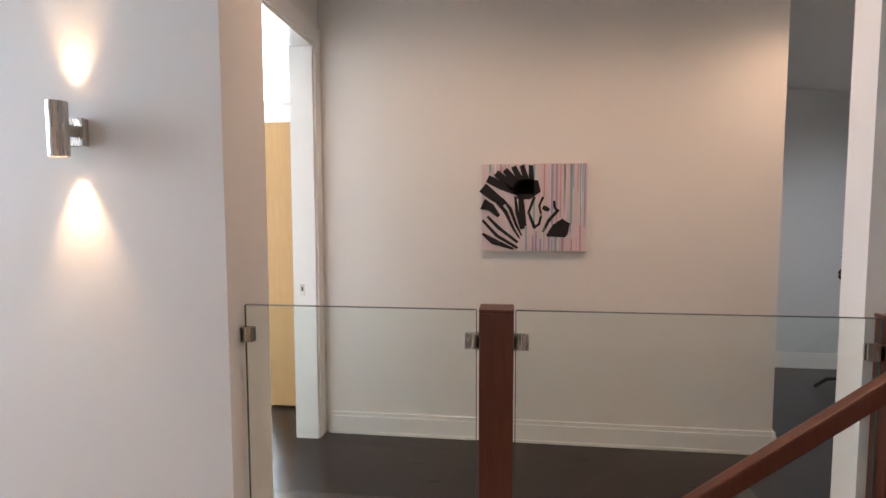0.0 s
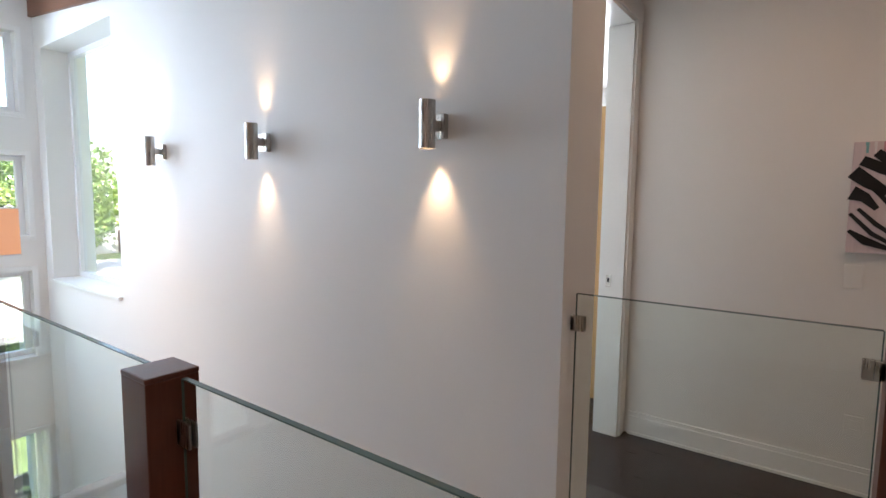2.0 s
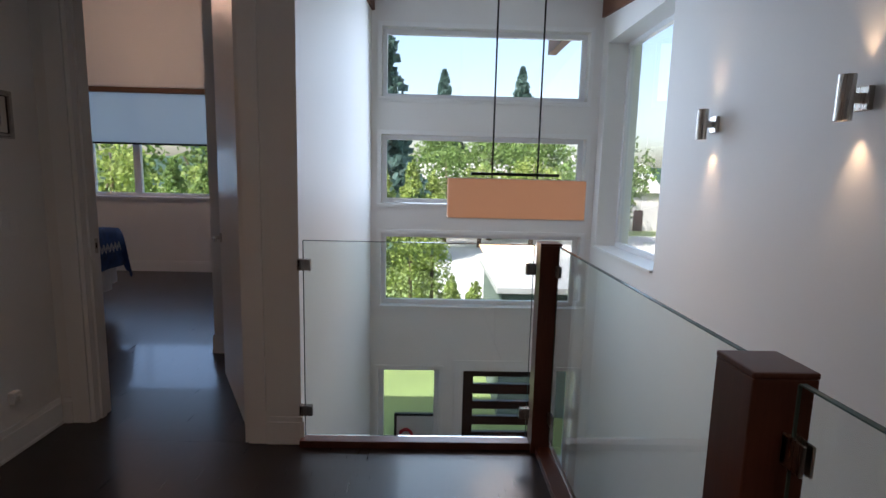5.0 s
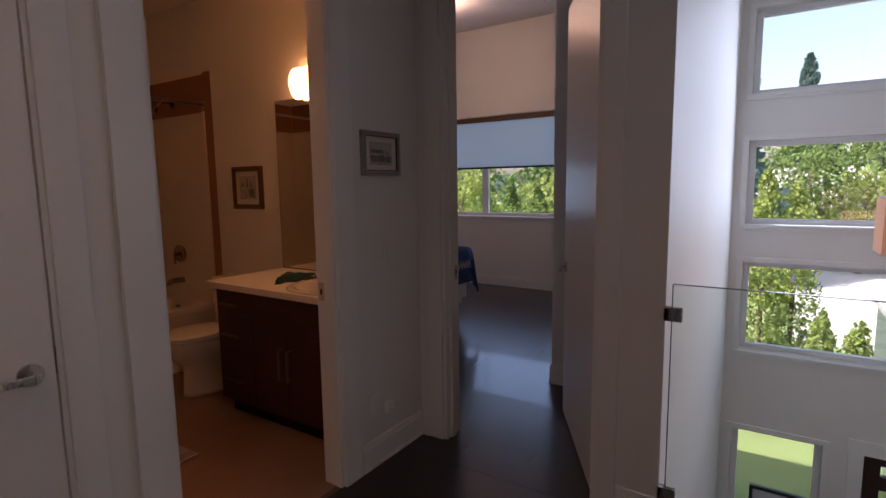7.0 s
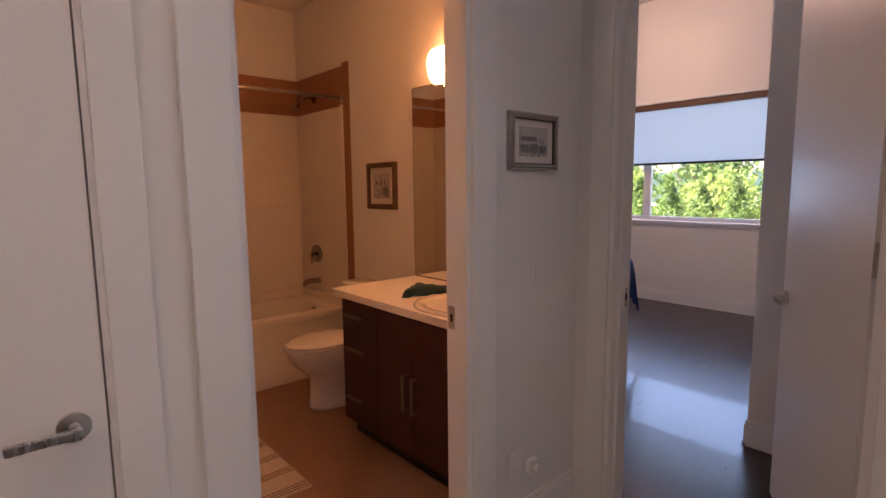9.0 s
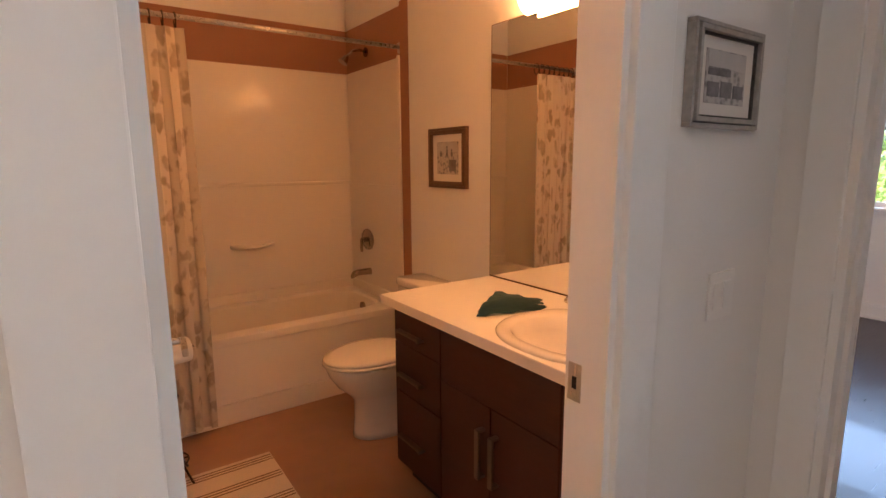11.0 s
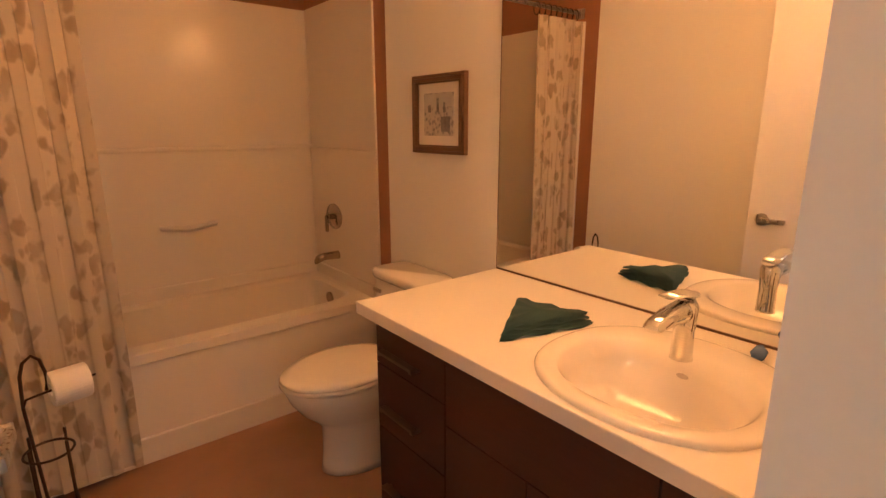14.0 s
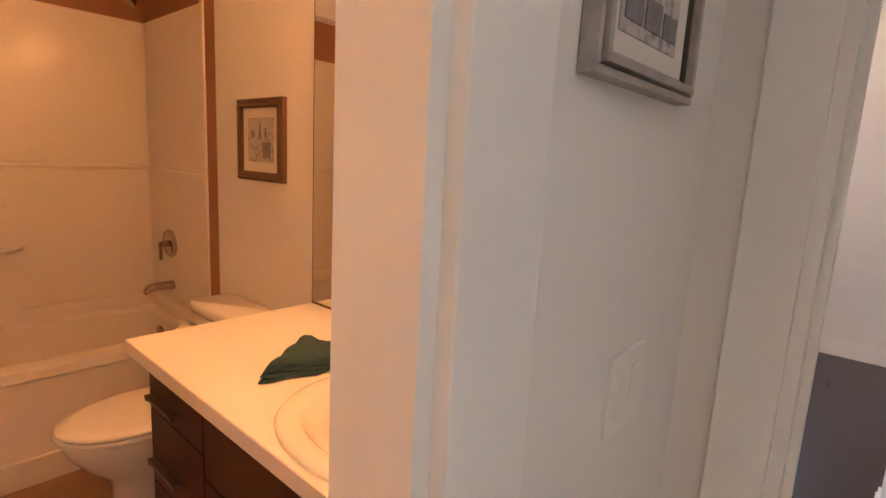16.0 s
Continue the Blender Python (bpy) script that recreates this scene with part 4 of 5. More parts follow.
# toilet
to = thing("toilet", "white two-piece toilet with the lid closed", "toilet", (BX0, -3.68, .0))
T = lambda rows: [[(cx + (a if math.cos(2 * math.pi * k / 40) > 0 else b) * math.cos(2 * math.pi * k / 40), w * math.sin(2 * math.pi * k / 40), z) for k in range(40)] for cx, a, b, w, z in rows]
part("bowl", loft(T([(.36, .203, .24, .116, 0), (.36, .198, .24, .112, .03), (.36, .192, .23, .108, .10), (.36, .192, .22, .108, .20), (.375, .205, .23, .122, .235), (.40, .235, .24, .152, .285), (.42, .256, .26, .175, .345), (.43, .265, .27, .182, .397), (.43, .262, .27, .178, .407)])), M_CERAMIC, to, smooth=True)
part("seat", loft(T([(.44, .262, .24, .180, .409), (.44, .270, .24, .188, .414), (.44, .268, .24, .186, .426)])), M_CERAMIC, to, smooth=True)
part("lid", loft(T([(.44, .262, .235, .180, .428), (.44, .268, .235, .186, .434), (.44, .262, .23, .18, .444), (.44, .22, .2, .15, .450)])), M_CERAMIC, to, smooth=True)
part("tank", loft([oval(.105, 0, z, a, b, 40, 8) for z, a, b in ((.385, .078, .165), (.40, .085, .17), (.725, .090, .178))]), M_CERAMIC, to, smooth=True)
part("tank_lid", loft([oval(.105, 0, z, a, b, 40, 8) for z, a, b in ((.726, .093, .182), (.735, .099, .188), (.76, .099, .188), (.768, .092, .181))]), M_CERAMIC, to, smooth=True)
part("bolt_cap", cyl(.30, .09, .01, .03, .012, 12), M_CERAMIC, to)
part("flush_lever", boxes((.20, .212, -.15, -.09, .67, .685), bev=.003), M_CHROME, to)
sv = thing("supply_valve", "small chrome water valve behind the toilet", "valve", (BX0 + .002, -3.43, .17))
part("stub", turned(cyl(0, 0, 0, .06, .009, 12), Matrix.Rotation(radians(90), 4, "Y")), M_CHROME, sv)
part("knob", turned(loft([oval(0, 0, z, .02, .013, 16) for z in (.06, .075)]), Matrix.Rotation(radians(90), 4, "Y")), M_CHROME, sv)

# vanity
va = thing("vanity_cabinet", "dark brown wooden vanity cabinet with drawers and doors", "cabinet")
VX, VY0, VY1, VZ = -2.728, -3.232, YB - .105, .815
part("body", boxes((BX0 + .002, VX - .02, VY0, VY1, .10, .735)), M_VANITY, va)
part("side_panel", boxes((BX0 + .002, VX - .02, VY0, VY0 + .018, .735, VZ)), M_VANITY, va)
part("front_rail", boxes((VX - .04, VX - .019, VY0 + .018, VY1, .735, VZ)), M_VANITY, va)
part("toe_kick", boxes((BX0 + .01, VX - .07, VY0 + .01, VY1, 0, .10)), M_BLACK, va)


def bar_pull(parent, y0, y1, z, vertical=False):
    """A flat strap pull on two short legs; upright ones run from z to y1."""
    o, d = VX + .024, VX + .034
    p = part("handle", boxes((VX + .012, d, y0, y1, z - .005, z + .005) if not vertical else (o, d, y0 - .011, y0 + .011, z, y1), bev=.0015), M_PULL, parent)
    for q in (0, 1):
        if vertical:
            part("stand_off", boxes((VX - .001, o, y0 - .009, y0 + .009, z if q == 0 else y1 - .01, z + .01 if q == 0 else y1)), M_PULL, p)
        else:
            part("stand_off", boxes((VX - .001, d - .001, y0 if q == 0 else y1 - .012, y0 + .012 if q == 0 else y1, z - .011, z - .0045), bev=.001), M_PULL, p)


for z0, z1 in ((.66, VZ - .004), (.44, .656), (.105, .436)):
    dr = part("drawer_front", boxes((VX - .018, VX, VY0 + .003, -2.893, z0, z1), bev=.0015), M_VANITY, va)
    bar_pull(dr, -3.17, -3.00, (z0 + z1) / 2 - .015)
part("false_front", boxes((VX - .018, VX, -2.889, -2.30, .60, VZ - .004), bev=.0015), M_VANITY, va)
for y0, y1, hy in ((-2.889, -2.602, -2.635), (-2.598, -2.30, -2.565)):
    dr = part("door", boxes((VX - .018, VX, y0, y1, .105, .596), bev=.0015), M_VANITY, va)
    bar_pull(dr, hy, .515, .335, True)
part("filler", boxes((VX - .018, VX, -2.296, VY1, .105, VZ - .004)), M_VANITY, va)
SX, SY = -2.945, -2.430
co = thing("countertop", "cream laminate countertop with an inset sink", "countertop")
hole = oval(SX + .012, SY, 0, .19, .215, 40, 2.2)
bm = bmesh.new()
CX0, CX1, CY0, CY1 = BX0 + .001, -2.686, -3.268, YB - .104
ring = []
for px_, py_, _ in hole:
    dx, dy = px_ - SX, py_ - SY
    k = min([((CX1 if dx > 0 else CX0) - SX) / dx if abs(dx) > 1e-6 else 9e9, ((CY1 if dy > 0 else CY0) - SY) / dy if abs(dy) > 1e-6 else 9e9])
    ring.append((SX + dx * k, SY + dy * k))
corners = [(CX1, CY1), (CX0, CY1), (CX0, CY0), (CX1, CY0)]
for c in corners:
    j = min(range(len(ring)), key=lambda i: (ring[i][0] - c[0]) ** 2 + (ring[i][1] - c[1]) ** 2)
    ring[j] = c
z0, z1 = .817, .855
lo = [[bm.verts.new((x, y, z)) for x, y in ring] for z in (z0, z1)]
hi = [[bm.verts.new((x, y, z)) for x, y, _ in hole] for z in (z0, z1)]
n = len(ring)
for k in range(n):
    q = (k + 1) % n
    bm.faces.new((lo[1][k], lo[1][q], hi[1][q], hi[1][k])), bm.faces.new((lo[0][k], lo[0][q], lo[1][q], lo[1][k])), bm.faces.new((hi[0][k], hi[0][q], hi[1][q], hi[1][k])), bm.faces.new((lo[0][k], hi[0][k], hi[0][q], lo[0][q]))
bmesh.ops.recalc_face_normals(bm, faces=bm.faces)
part("slab", bm, M_COUNTER, co)
part("edge_band", boxes((CX1 + .0005, CX1 + .0025, CY0, CY1, z0 + .001, z1 - .001), (CX0, CX1, CY0 - .0025, CY0 - .0005, z0 + .001, z1 - .001)), M_LAMEDGE, co, "pale laminate edge strip")
si = thing("sink", "white oval drop-in bathroom sink", "sink", (SX, SY, .855))
rows = [(0, 0, .243, .258, -.004, 2.3), (0, 0, .245, .260, .006, 2.3), (0, 0, .240, .255, .012, 2.3), (0, 0, .231, .246, .014, 2.3), (.018, 0, .184, .212, .012, 2.3), (.026, 0, .167, .200, .004, 2.3), (.026, 0, .146, .184, -.035, 2.2), (.022, 0, .110, .172, -.085, 2.1), (.022, 0, .06, .09, -.115, 2.0), (.022, 0, .024, .024, -.120, 2.0)]
part("basin", loft([oval(a, b, z, c, d, 56, p) for a, b, c, d, z, p in rows], False, True), M_CERAMIC, si, smooth=True)
part("drain", cyl(.022, 0, -.1195, -.115, .021, 24), M_CHROME, si)
part("overflow", turned(loft([oval(0, 0, z, .014, .006, 18) for z in (0, .002)]), Matrix.Translation((-.108, -.0, -.035)) @ Matrix.Rotation(radians(72), 4, "Y") @ Matrix.Rotation(radians(90), 4, "Z")), M_STEEL, si)
fa = thing("faucet", "chrome single-lever basin faucet", "faucet", (-3.045, SY - .005, .867))
part("body", loft([oval(0, 0, z, r, r, 28) for z, r in ((0, .026), (.006, .024), (.07, .023), (.125, .026), (.136, .020))]), M_CHROME, fa, smooth=True)
part("spout", loft([[(x, w * math.cos(2 * math.pi * k / 18), z + h * math.sin(2 * math.pi * k / 18)) for k in range(18)] for x, w, z, h in ((-.012, .020, .104, .028), (.03, .024, .116, .027), (.08, .024, .116, .021), (.125, .023, .110, .015), (.142, .020, .106, .010), (.146, .015, .104, .006))]), M_CHROME, fa, smooth=True)
part("lever", loft([[(x, w * math.cos(2 * math.pi * k / 18), z + h * math.sin(2 * math.pi * k / 18)) for k in range(18)] for x, w, z, h in ((-.026, .018, .146, .008), (0, .024, .149, .012), (.045, .022, .160, .006), (.095, .019, .164, .004))]), M_CHROME, fa, smooth=True)
tw = thing("folded_cloth", "dark green cloth folded into a triangle", "cloth", (-2.95, -2.80, .857))
bm = bmesh.new()
tri_ = [(.145, .03), (-.07, -.12), (-.125, .11)]
for L, zt in enumerate((.002, .012, .022, .030)):
    c = (sum(p[0] for p in tri_) / 3, sum(p[1] for p in tri_) / 3)
    k = 1 - .035 * L
    vs_ = []
    for i in range(3):
        a, b = tri_[i], tri_[(i + 1) % 3]
        for s in range(8):
            x, y = a[0] + (b[0] - a[0]) * s / 8, a[1] + (b[1] - a[1]) * s / 8
            vs_.append((c[0] + (x - c[0]) * k, c[1] + (y - c[1]) * k, zt + .004 * math.sin(s * 2.1 + L * 1.7 + i)))
    top = [bm.verts.new((x, y, z + .006)) for x, y, z in vs_]
    bot = [bm.verts.new((x + .003, y, z)) for x, y, z in vs_]
    cen = bm.verts.new((*c, zt + .013))
    for i in range(24):
        j = (i + 1) % 24
        bm.faces.new((bot[i], bot[j], top[j], top[i])), bm.faces.new((top[i], top[j], cen))
bmesh.ops.recalc_face_normals(bm, faces=bm.faces)
part("cloth", bm, M_TOWEL, tw, smooth=True)
mi = thing("wall_mirror", "large frameless mirror above the countertop", "mirror", (BX0, -2.72, .862))
part("glass", boxes((.001, .006, -.545, .545, 0, 1.145)), M_MIRROR, mi)
part("edge", boxes((.001, .0065, -.548, -.545, 0, 1.148), (.001, .0065, -.545, .545, 1.145, 1.148), (.001, .009, -.545, .545, -.006, 0)), M_FRAMEBROWN, mi)
vl = thing("vanity_light", "warm glowing glass wall light above the mirror", "wall light", (BX0, -2.71, 2.07))
part("backplate", boxes((0, .03, -.25, .25, -.035, .035), bev=.004), M_STEEL, vl)
part("shade", loft([[(.035 + (.075 + q) * math.sin(math.pi * k / 12), y, .10 * math.cos(math.pi * k / 12) + .02) for k in range(13)] for y, q in ((-.30, -.01), (-.29, 0), (.29, 0), (.30, -.01))]), M_BATHSHADE, vl, smooth=True)
sd = thing("soap_bottle", "small dark soap bottle behind the sink", "bottle", (-3.12, -2.235, .857))
part("bottle", loft([oval(0, 0, z, r, r, 20) for z, r in ((0, .028), (.09, .030), (.105, .022), (.115, .010), (.13, .010))]), M_FRAMEBROWN, sd, smooth=True)
part("pump", boxes((-.006, .035, -.006, .006, .135, .145), (-.005, .005, -.005, .005, .125, .14)), M_BLACK, sd)
bl = thing("blue_trinket", "small blue and white trinket by the mirror", "trinket", (-3.2, -2.33, .857))
part("body", loft([oval(0, 0, z, r, r * .6, 12) for z, r in ((0, .02), (.015, .028), (.03, .012))]), mat("blue_glaze", (.15, .25, .5), .2, vary=.3), bl, smooth=True)

# toilet paper stand
ps = thing("paper_stand", "bronze wire toilet paper stand on the floor", "stand", (-1.885, -3.80, 0))
part("upright", tube([(.04, .0, .56), (.034, 0, .66), (.022, 0, .70), (0, .0, .718), (-.018, 0, .70), (-.026, 0, .66), (-.022, 0, .60)], .005), M_BRONZE, ps, smooth=True)
part("arm", tube([(.04, 0, .56), (.03, .002, .585), (0, .0, .59), (-.15, -.03, .60)], .004), M_BRONZE, ps, smooth=True)
for z, r in ((.40, .065), (.10, .085)):
    part("hoop", tube([(r * math.cos(a), r * math.sin(a), z) for a in [2 * math.pi * k / 24 for k in range(24)]], .004, 6, True), M_BRONZE, ps)
for k in range(4):
    a = math.pi / 4 + k * math.pi / 2
    c, s = math.cos(a), math.sin(a)
    part("leg", tube([(.065 * c, .065 * s, .44), (.065 * c, .065 * s, .2), (.085 * c, .085 * s, .08), (.125 * c, .125 * s, .006)], .0048), M_BRONZE, ps, smooth=True)
part("spindle", tube([(.02, 0, .10), (.04, 0, .56)], .0048), M_BRONZE, ps)
part("brace", tube([(-.085, 0, .10), (.085, 0, .10)], .004), M_BRONZE, ps)
tp = thing("toilet_roll", "white toilet paper roll on the wire arm", "toilet roll", (-1.965, -3.816, .594))
part("roll", turned(loft([oval(0, 0, z, r, r, 32) for z, r in ((-.05, .02), (-.05, .052), (-.046, .055), (.046, .055), (.05, .052), (.05, .02), (-.05, .02))], False, False), Matrix.Rotation(radians(90), 4, "Y")), M_PAPER, tp, smooth=False)
tp.rotation_euler[2] = radians(11)
rg = thing("bath_mat", "beige bath mat with brown stripes", "rug", (-2.10, -3.30, 0))
part("mat", boxes((-.22, .2, -.48, .44, .003, .013), bev=.003), M_MATRUG, rg)
for y in (-.455, -.30, -.13, .04, .21, .38):
    for k in range(3):
        part("stripe", boxes((-.215, .195, y + k * .020, y + k * .020 + .007, .012, .0142)), M_RUGSTRIPE, rg)


# ---- bedroom ----
bd = thing("bed", "bed with a blue patterned quilt and white skirt", "bed")
BXW, BXE, BYS, BYN = -5.44, -3.94, -5.02, -3.03      # the bed's outline
part("mattress", boxes((BXW, BXE, BYS, BYN, .42, .74), bev=.05), M_LINEN, bd)
part("base", boxes((BXW + .03, BXE - .03, BYS + .03, BYN - .03, .20, .42)), M_LINEN, bd)
for x in (BXW + .1, BXE - .1):
    for y in (BYS + .1, BYN - .12):
        part("leg", cyl(x, y, 0, .20, .03, 12), M_BLACK, bd)


def drape(x0, x1, y0, y1, z, hem, wave, inset=0.0):
    """A gathered strip of cloth down the east, foot and west sides."""
    bm = bmesh.new()
    path = [(x1, y0 + (y1 - y0) * i / 40, 1, 0) for i in range(41)] + [(x1 + (x0 - x1) * i / 40, y1, 0, 1) for i in range(1, 41)] + [(x0, y1 + (y0 - y1) * i / 40, -1, 0) for i in range(1, 41)]
    rows = []
    for j in range(7):
        v = j / 6
        rows.append([bm.verts.new((x + nx * (inset + wave * v * math.sin(i * 1.1)), y + ny * (inset + wave * v * math.sin(i * 1.3)), z + (hem - z) * v)) for i, (x, y, nx, ny) in enumerate(path)])
    for a_, b_ in zip(rows, rows[1:]):
        for i in range(len(path) - 1):
            bm.faces.new((a_[i], a_[i + 1], b_[i + 1], b_[i]))
    return bm


part("skirt", drape(BXW, BXE, BYS, BYN, .50, .27, .008, .006), M_LINEN, bd, smooth=True)
bm = bmesh.new()
NX, NY = 48, 60
Q = []
for i in range(NX + 1):
    r = []
    for j in range(NY + 1):
        u, v = -.46 + (BXE - BXW + .92) * i / NX, -.46 + (BYN - BYS + .92) * j / NY
        over = lambda q, w: (max(0, -q), -1) if q < 0 else (max(0, q - w), 1)
        (ox, sx), (oy, sy) = over(u, BXE - BXW), over(v, BYN - BYS)
        x, y = BXW + min(max(u, 0), BXE - BXW), BYS + min(max(v, 0), BYN - BYS)
        drop = max(ox, oy) + .35 * min(ox, oy)
        roll = .05 * (1 - math.exp(-drop / .03))
        flare = .012 * math.sin(i * 1.1 + j * .9) * min(1, drop / .2)
        x += sx * (roll if ox else 0) + sx * flare * bool(ox) + sx * .10 * min(ox, oy)
        y += sy * (roll if oy else 0) + sy * flare * bool(oy) + sy * .10 * min(ox, oy)
        z = .79 - max(0, drop - .02) * .82 + .010 * math.sin(u * 7) * math.cos(v * 6) - .03 * math.exp(-min(u if u > 0 else 9, BXE - BXW - u if u < BXE - BXW else 9, BYN - BYS - v if v < BYN - BYS else 9) / .08) * (drop == 0)
        r.append(bm.verts.new((x, y, z)))
    Q.append(r)
for i in range(NX):
    for j in range(NY):
        bm.faces.new((Q[i][j], Q[i + 1][j], Q[i + 1][j + 1], Q[i][j + 1]))
part("quilt", bm, M_QUILT, bd, smooth=True)
zz = bmesh.new()
for k in range(26):
    x = BXW + .02 + (BXE - BXW - .04) * k / 26
    w = (BXE - BXW - .04) / 26
    for p_ in (((0, .0), (.5, .05), (.5, .065), (0, .015)), ((.5, .05), (1, 0), (1, .015), (.5, .065))):
        for dz in (0, .028):
            zz.faces.new([zz.verts.new((x + a_ * w, BYN + .069, .575 + dz + b_)) for a_, b_ in p_])
part("zigzag_band", zz, M_LINEN, bd, "white zigzag stitching along the foot")
for k in range(2):
    part("pillow", loft([oval(BXW + .38 + .74 * k, BYS + .28, z, a_, b_, 32, 3.5) for z, a_, b_ in ((.79, .22, .12), (.81, .31, .2), (.86, .33, .22), (.91, .31, .2), (.93, .2, .1))]), M_LINEN, bd, smooth=True)
part("headboard", boxes((BXW - .02, BXE + .02, BYS - .09, BYS - .03, 0, 1.15), bev=.01), M_FRAMEBROWN, bd)
rb = thing("roller_blind", "pale roller blind half down over the window", "blind")
for y0, y1 in ((-4.46, -2.365),):
    part("cloth", boxes((-7.372, -7.3705, y0, y1, 1.67, 2.31)), M_BLIND, rb)
    part("hem_bar", boxes((-7.378, -7.366, y0, y1, 1.645, 1.67), bev=.002), M_BLACK, rb)
    part("cassette", boxes((-7.40, -7.345, y0, y1, 2.29, 2.355), bev=.004), M_FRAMEBROWN, rb)

# ---- small room ----
wd = thing("maple_bookcase", "tall light maple bookcase seen from its side", "bookcase", (-1.70, 3.55, 0))
part("side", boxes((-.02, .0, -.0, .35, 0, 2.06), (.62, .64, 0, .35, 0, 2.06), bev=.001), M_MAPLE, wd)
part("back", boxes((0, .62, .0, .012, .02, 2.05)), M_MAPLE, wd)
for z in (.02, .55, 1.05, 1.55, 2.04):
    part("shelf", boxes((0, .62, .012, .35, z, z + .02)), M_MAPLE, wd)
ch = thing("office_chair", "red fabric office chair with a black base", "chair", (-2.45, 4.7, 0))
part("seat", boxes((-.24, .24, -.24, .24, .42, .50), bev=.03), M_RED, ch)
part("backrest", boxes((-.22, .22, .18, .24, .56, .95), bev=.025), M_RED, ch)
part("stem", cyl(0, 0, .08, .42, .03), M_BLACK, ch)
part("base", boxes((-.28, .28, -.025, .025, .03, .08), (-.025, .025, -.28, .28, .03, .08)), M_BLACK, ch)
part("spine", boxes((-.03, .03, .15, .19, .44, .7)), M_BLACK, ch)
for k in range(4):
    part("caster", cyl(.26 * math.cos(k * math.pi / 2), .26 * math.sin(k * math.pi / 2), 0, .03, .02, 12), M_BLACK, ch)
mo = thing("desk", "dark desk under the bright window", "desk", (-2.9, 5.55, 0))
part("top", boxes((-.7, .9, -.3, .3, .72, .75), bev=.003), M_DOORDARK, mo)
for x in (-.66, .84):
    part("leg", boxes((x, x + .04, -.28, .28, 0, .72)), M_DOORDARK, mo)
mn = thing("computer_monitor", "black computer monitor on the desk", "monitor", (-2.75, 5.6, .75))
part("screen", boxes((-.28, .28, -.02, .02, .10, .44), bev=.005), M_BLACK, mn)
part("foot", boxes((-.1, .1, -.08, .08, 0, .012), (-.02, .02, .0, .02, .01, .12)), M_BLACK, mn)

# ---- side hall ----
ws = thing("wrought_stand", "black wrought iron stand with scrolled top", "stand", (2.62, 4.35, 0))
part("post", tube([(0, 0, .05), (0, 0, 1.0)], .012), M_BLACK, ws)
part("scroll", tube([(.0 + (.01 + .012 * a) * math.cos(a) * .9, 0, 1.10 + (.01 + .012 * a) * math.sin(a)) for a in [k * .35 for k in range(22)]], .013), M_BLACK, ws, smooth=True)
part("scroll", tube([(-.02 + (.01 + .010 * a) * math.cos(-a), 0, .93 + (.01 + .010 * a) * math.sin(-a)) for a in [k * .35 for k in range(20)]], .012), M_BLACK, ws, smooth=True)
for k in range(3):
    a = k * 2.094 + .4
    part("foot", tube([(0, 0, .12), (.10 * math.cos(a), .10 * math.sin(a), .10), (.18 * math.cos(a), .18 * math.sin(a), .02)], .014), M_BLACK, ws, smooth=True)

# ---- foyer things ----
fp = thing("framed_poster", "white framed poster leaning outside the sidelight", "poster", (XW - .32, -.12, FOY))
part("frame", boxes((-.02, .02, -.30, .30, 0, .03), (-.02, .02, -.30, .30, 1.72, 1.75), (-.02, .02, -.30, -.27, .03, 1.72), (-.02, .02, .27, .30, .03, 1.72)), M_BLACK, fp)
part("sheet", boxes((-.005, .008, -.27, .27, .03, 1.72)), M_LINEN, fp)
part("red_shape", turned(tube([(0, .07 * math.cos(a), .07 * math.sin(a)) for a in [k * .4 for k in range(11)]], .02), Matrix.Translation((.02, -.16, 1.48))), M_RED, fp)
part("green_shape", join(tube([(.02, .14, 1.15), (.02, .12, 1.35), (.02, .17, 1.45)], .02), tube([(.02, .14, 1.2), (.02, .2, 1.3), (.02, .22, 1.42)], .015), tube([(.02, .14, 1.2), (.02, .07, 1.28), (.02, .05, 1.38)], .015)), M_LEAF, fp)
part("pot_shape", boxes((.01, .03, .02, .2, 1.0, 1.15), bev=.01), M_RED, fp)

# bedroom ceiling lamp
bc = thing("ceiling_lamp", "small round warm white bedroom ceiling lamp", "ceiling lamp", (-5.86, -3.57, ceil_z(-5.86) + .015))
part("base", cyl(0, 0, -.03, 0, .14, 28), M_TRIM, bc)
part("shade", loft([oval(0, 0, z, r, r, 28) for z, r in ((-.03, .15), (-.06, .145), (-.085, .10), (-.095, .03))]), M_BULB, bc, smooth=True)
bcl = new("bedroom_lamp", bpy.data.lights.new("bedroom_lamp", "POINT"))
bcl.data.energy, bcl.data.color, bcl.data.shadow_soft_size = 5.5, (1, .62, .42), .1
bcl.location = (-5.86, -3.57, 3.15)


# ---- outside ----
GZ = -3.6
struct("ground", boxes((-300, 300, -300, 300, GZ - .5, GZ)), M_LAWN, "sunny green lawn")
struct("pavement", boxes((-45, -20, 0.3, 30, GZ, GZ + .03)), M_CONCRETE, "pale concrete drive")
struct("porch", boxes((-8.5, -6.2, -1.6, 2.6, GZ, FOY - .02)), M_CONCRETE, "pale concrete porch")
bt = struct("beam_tail", boxes((-7.1, -6.21, 1.36, 1.46, 2.84, 3.05)), M_BEAM, "brown stained roof beam tail outside")
struct("eave", boxes((-7.0, -6.2, -2.5, 3.0, 3.3, 3.42)), M_CEIL)


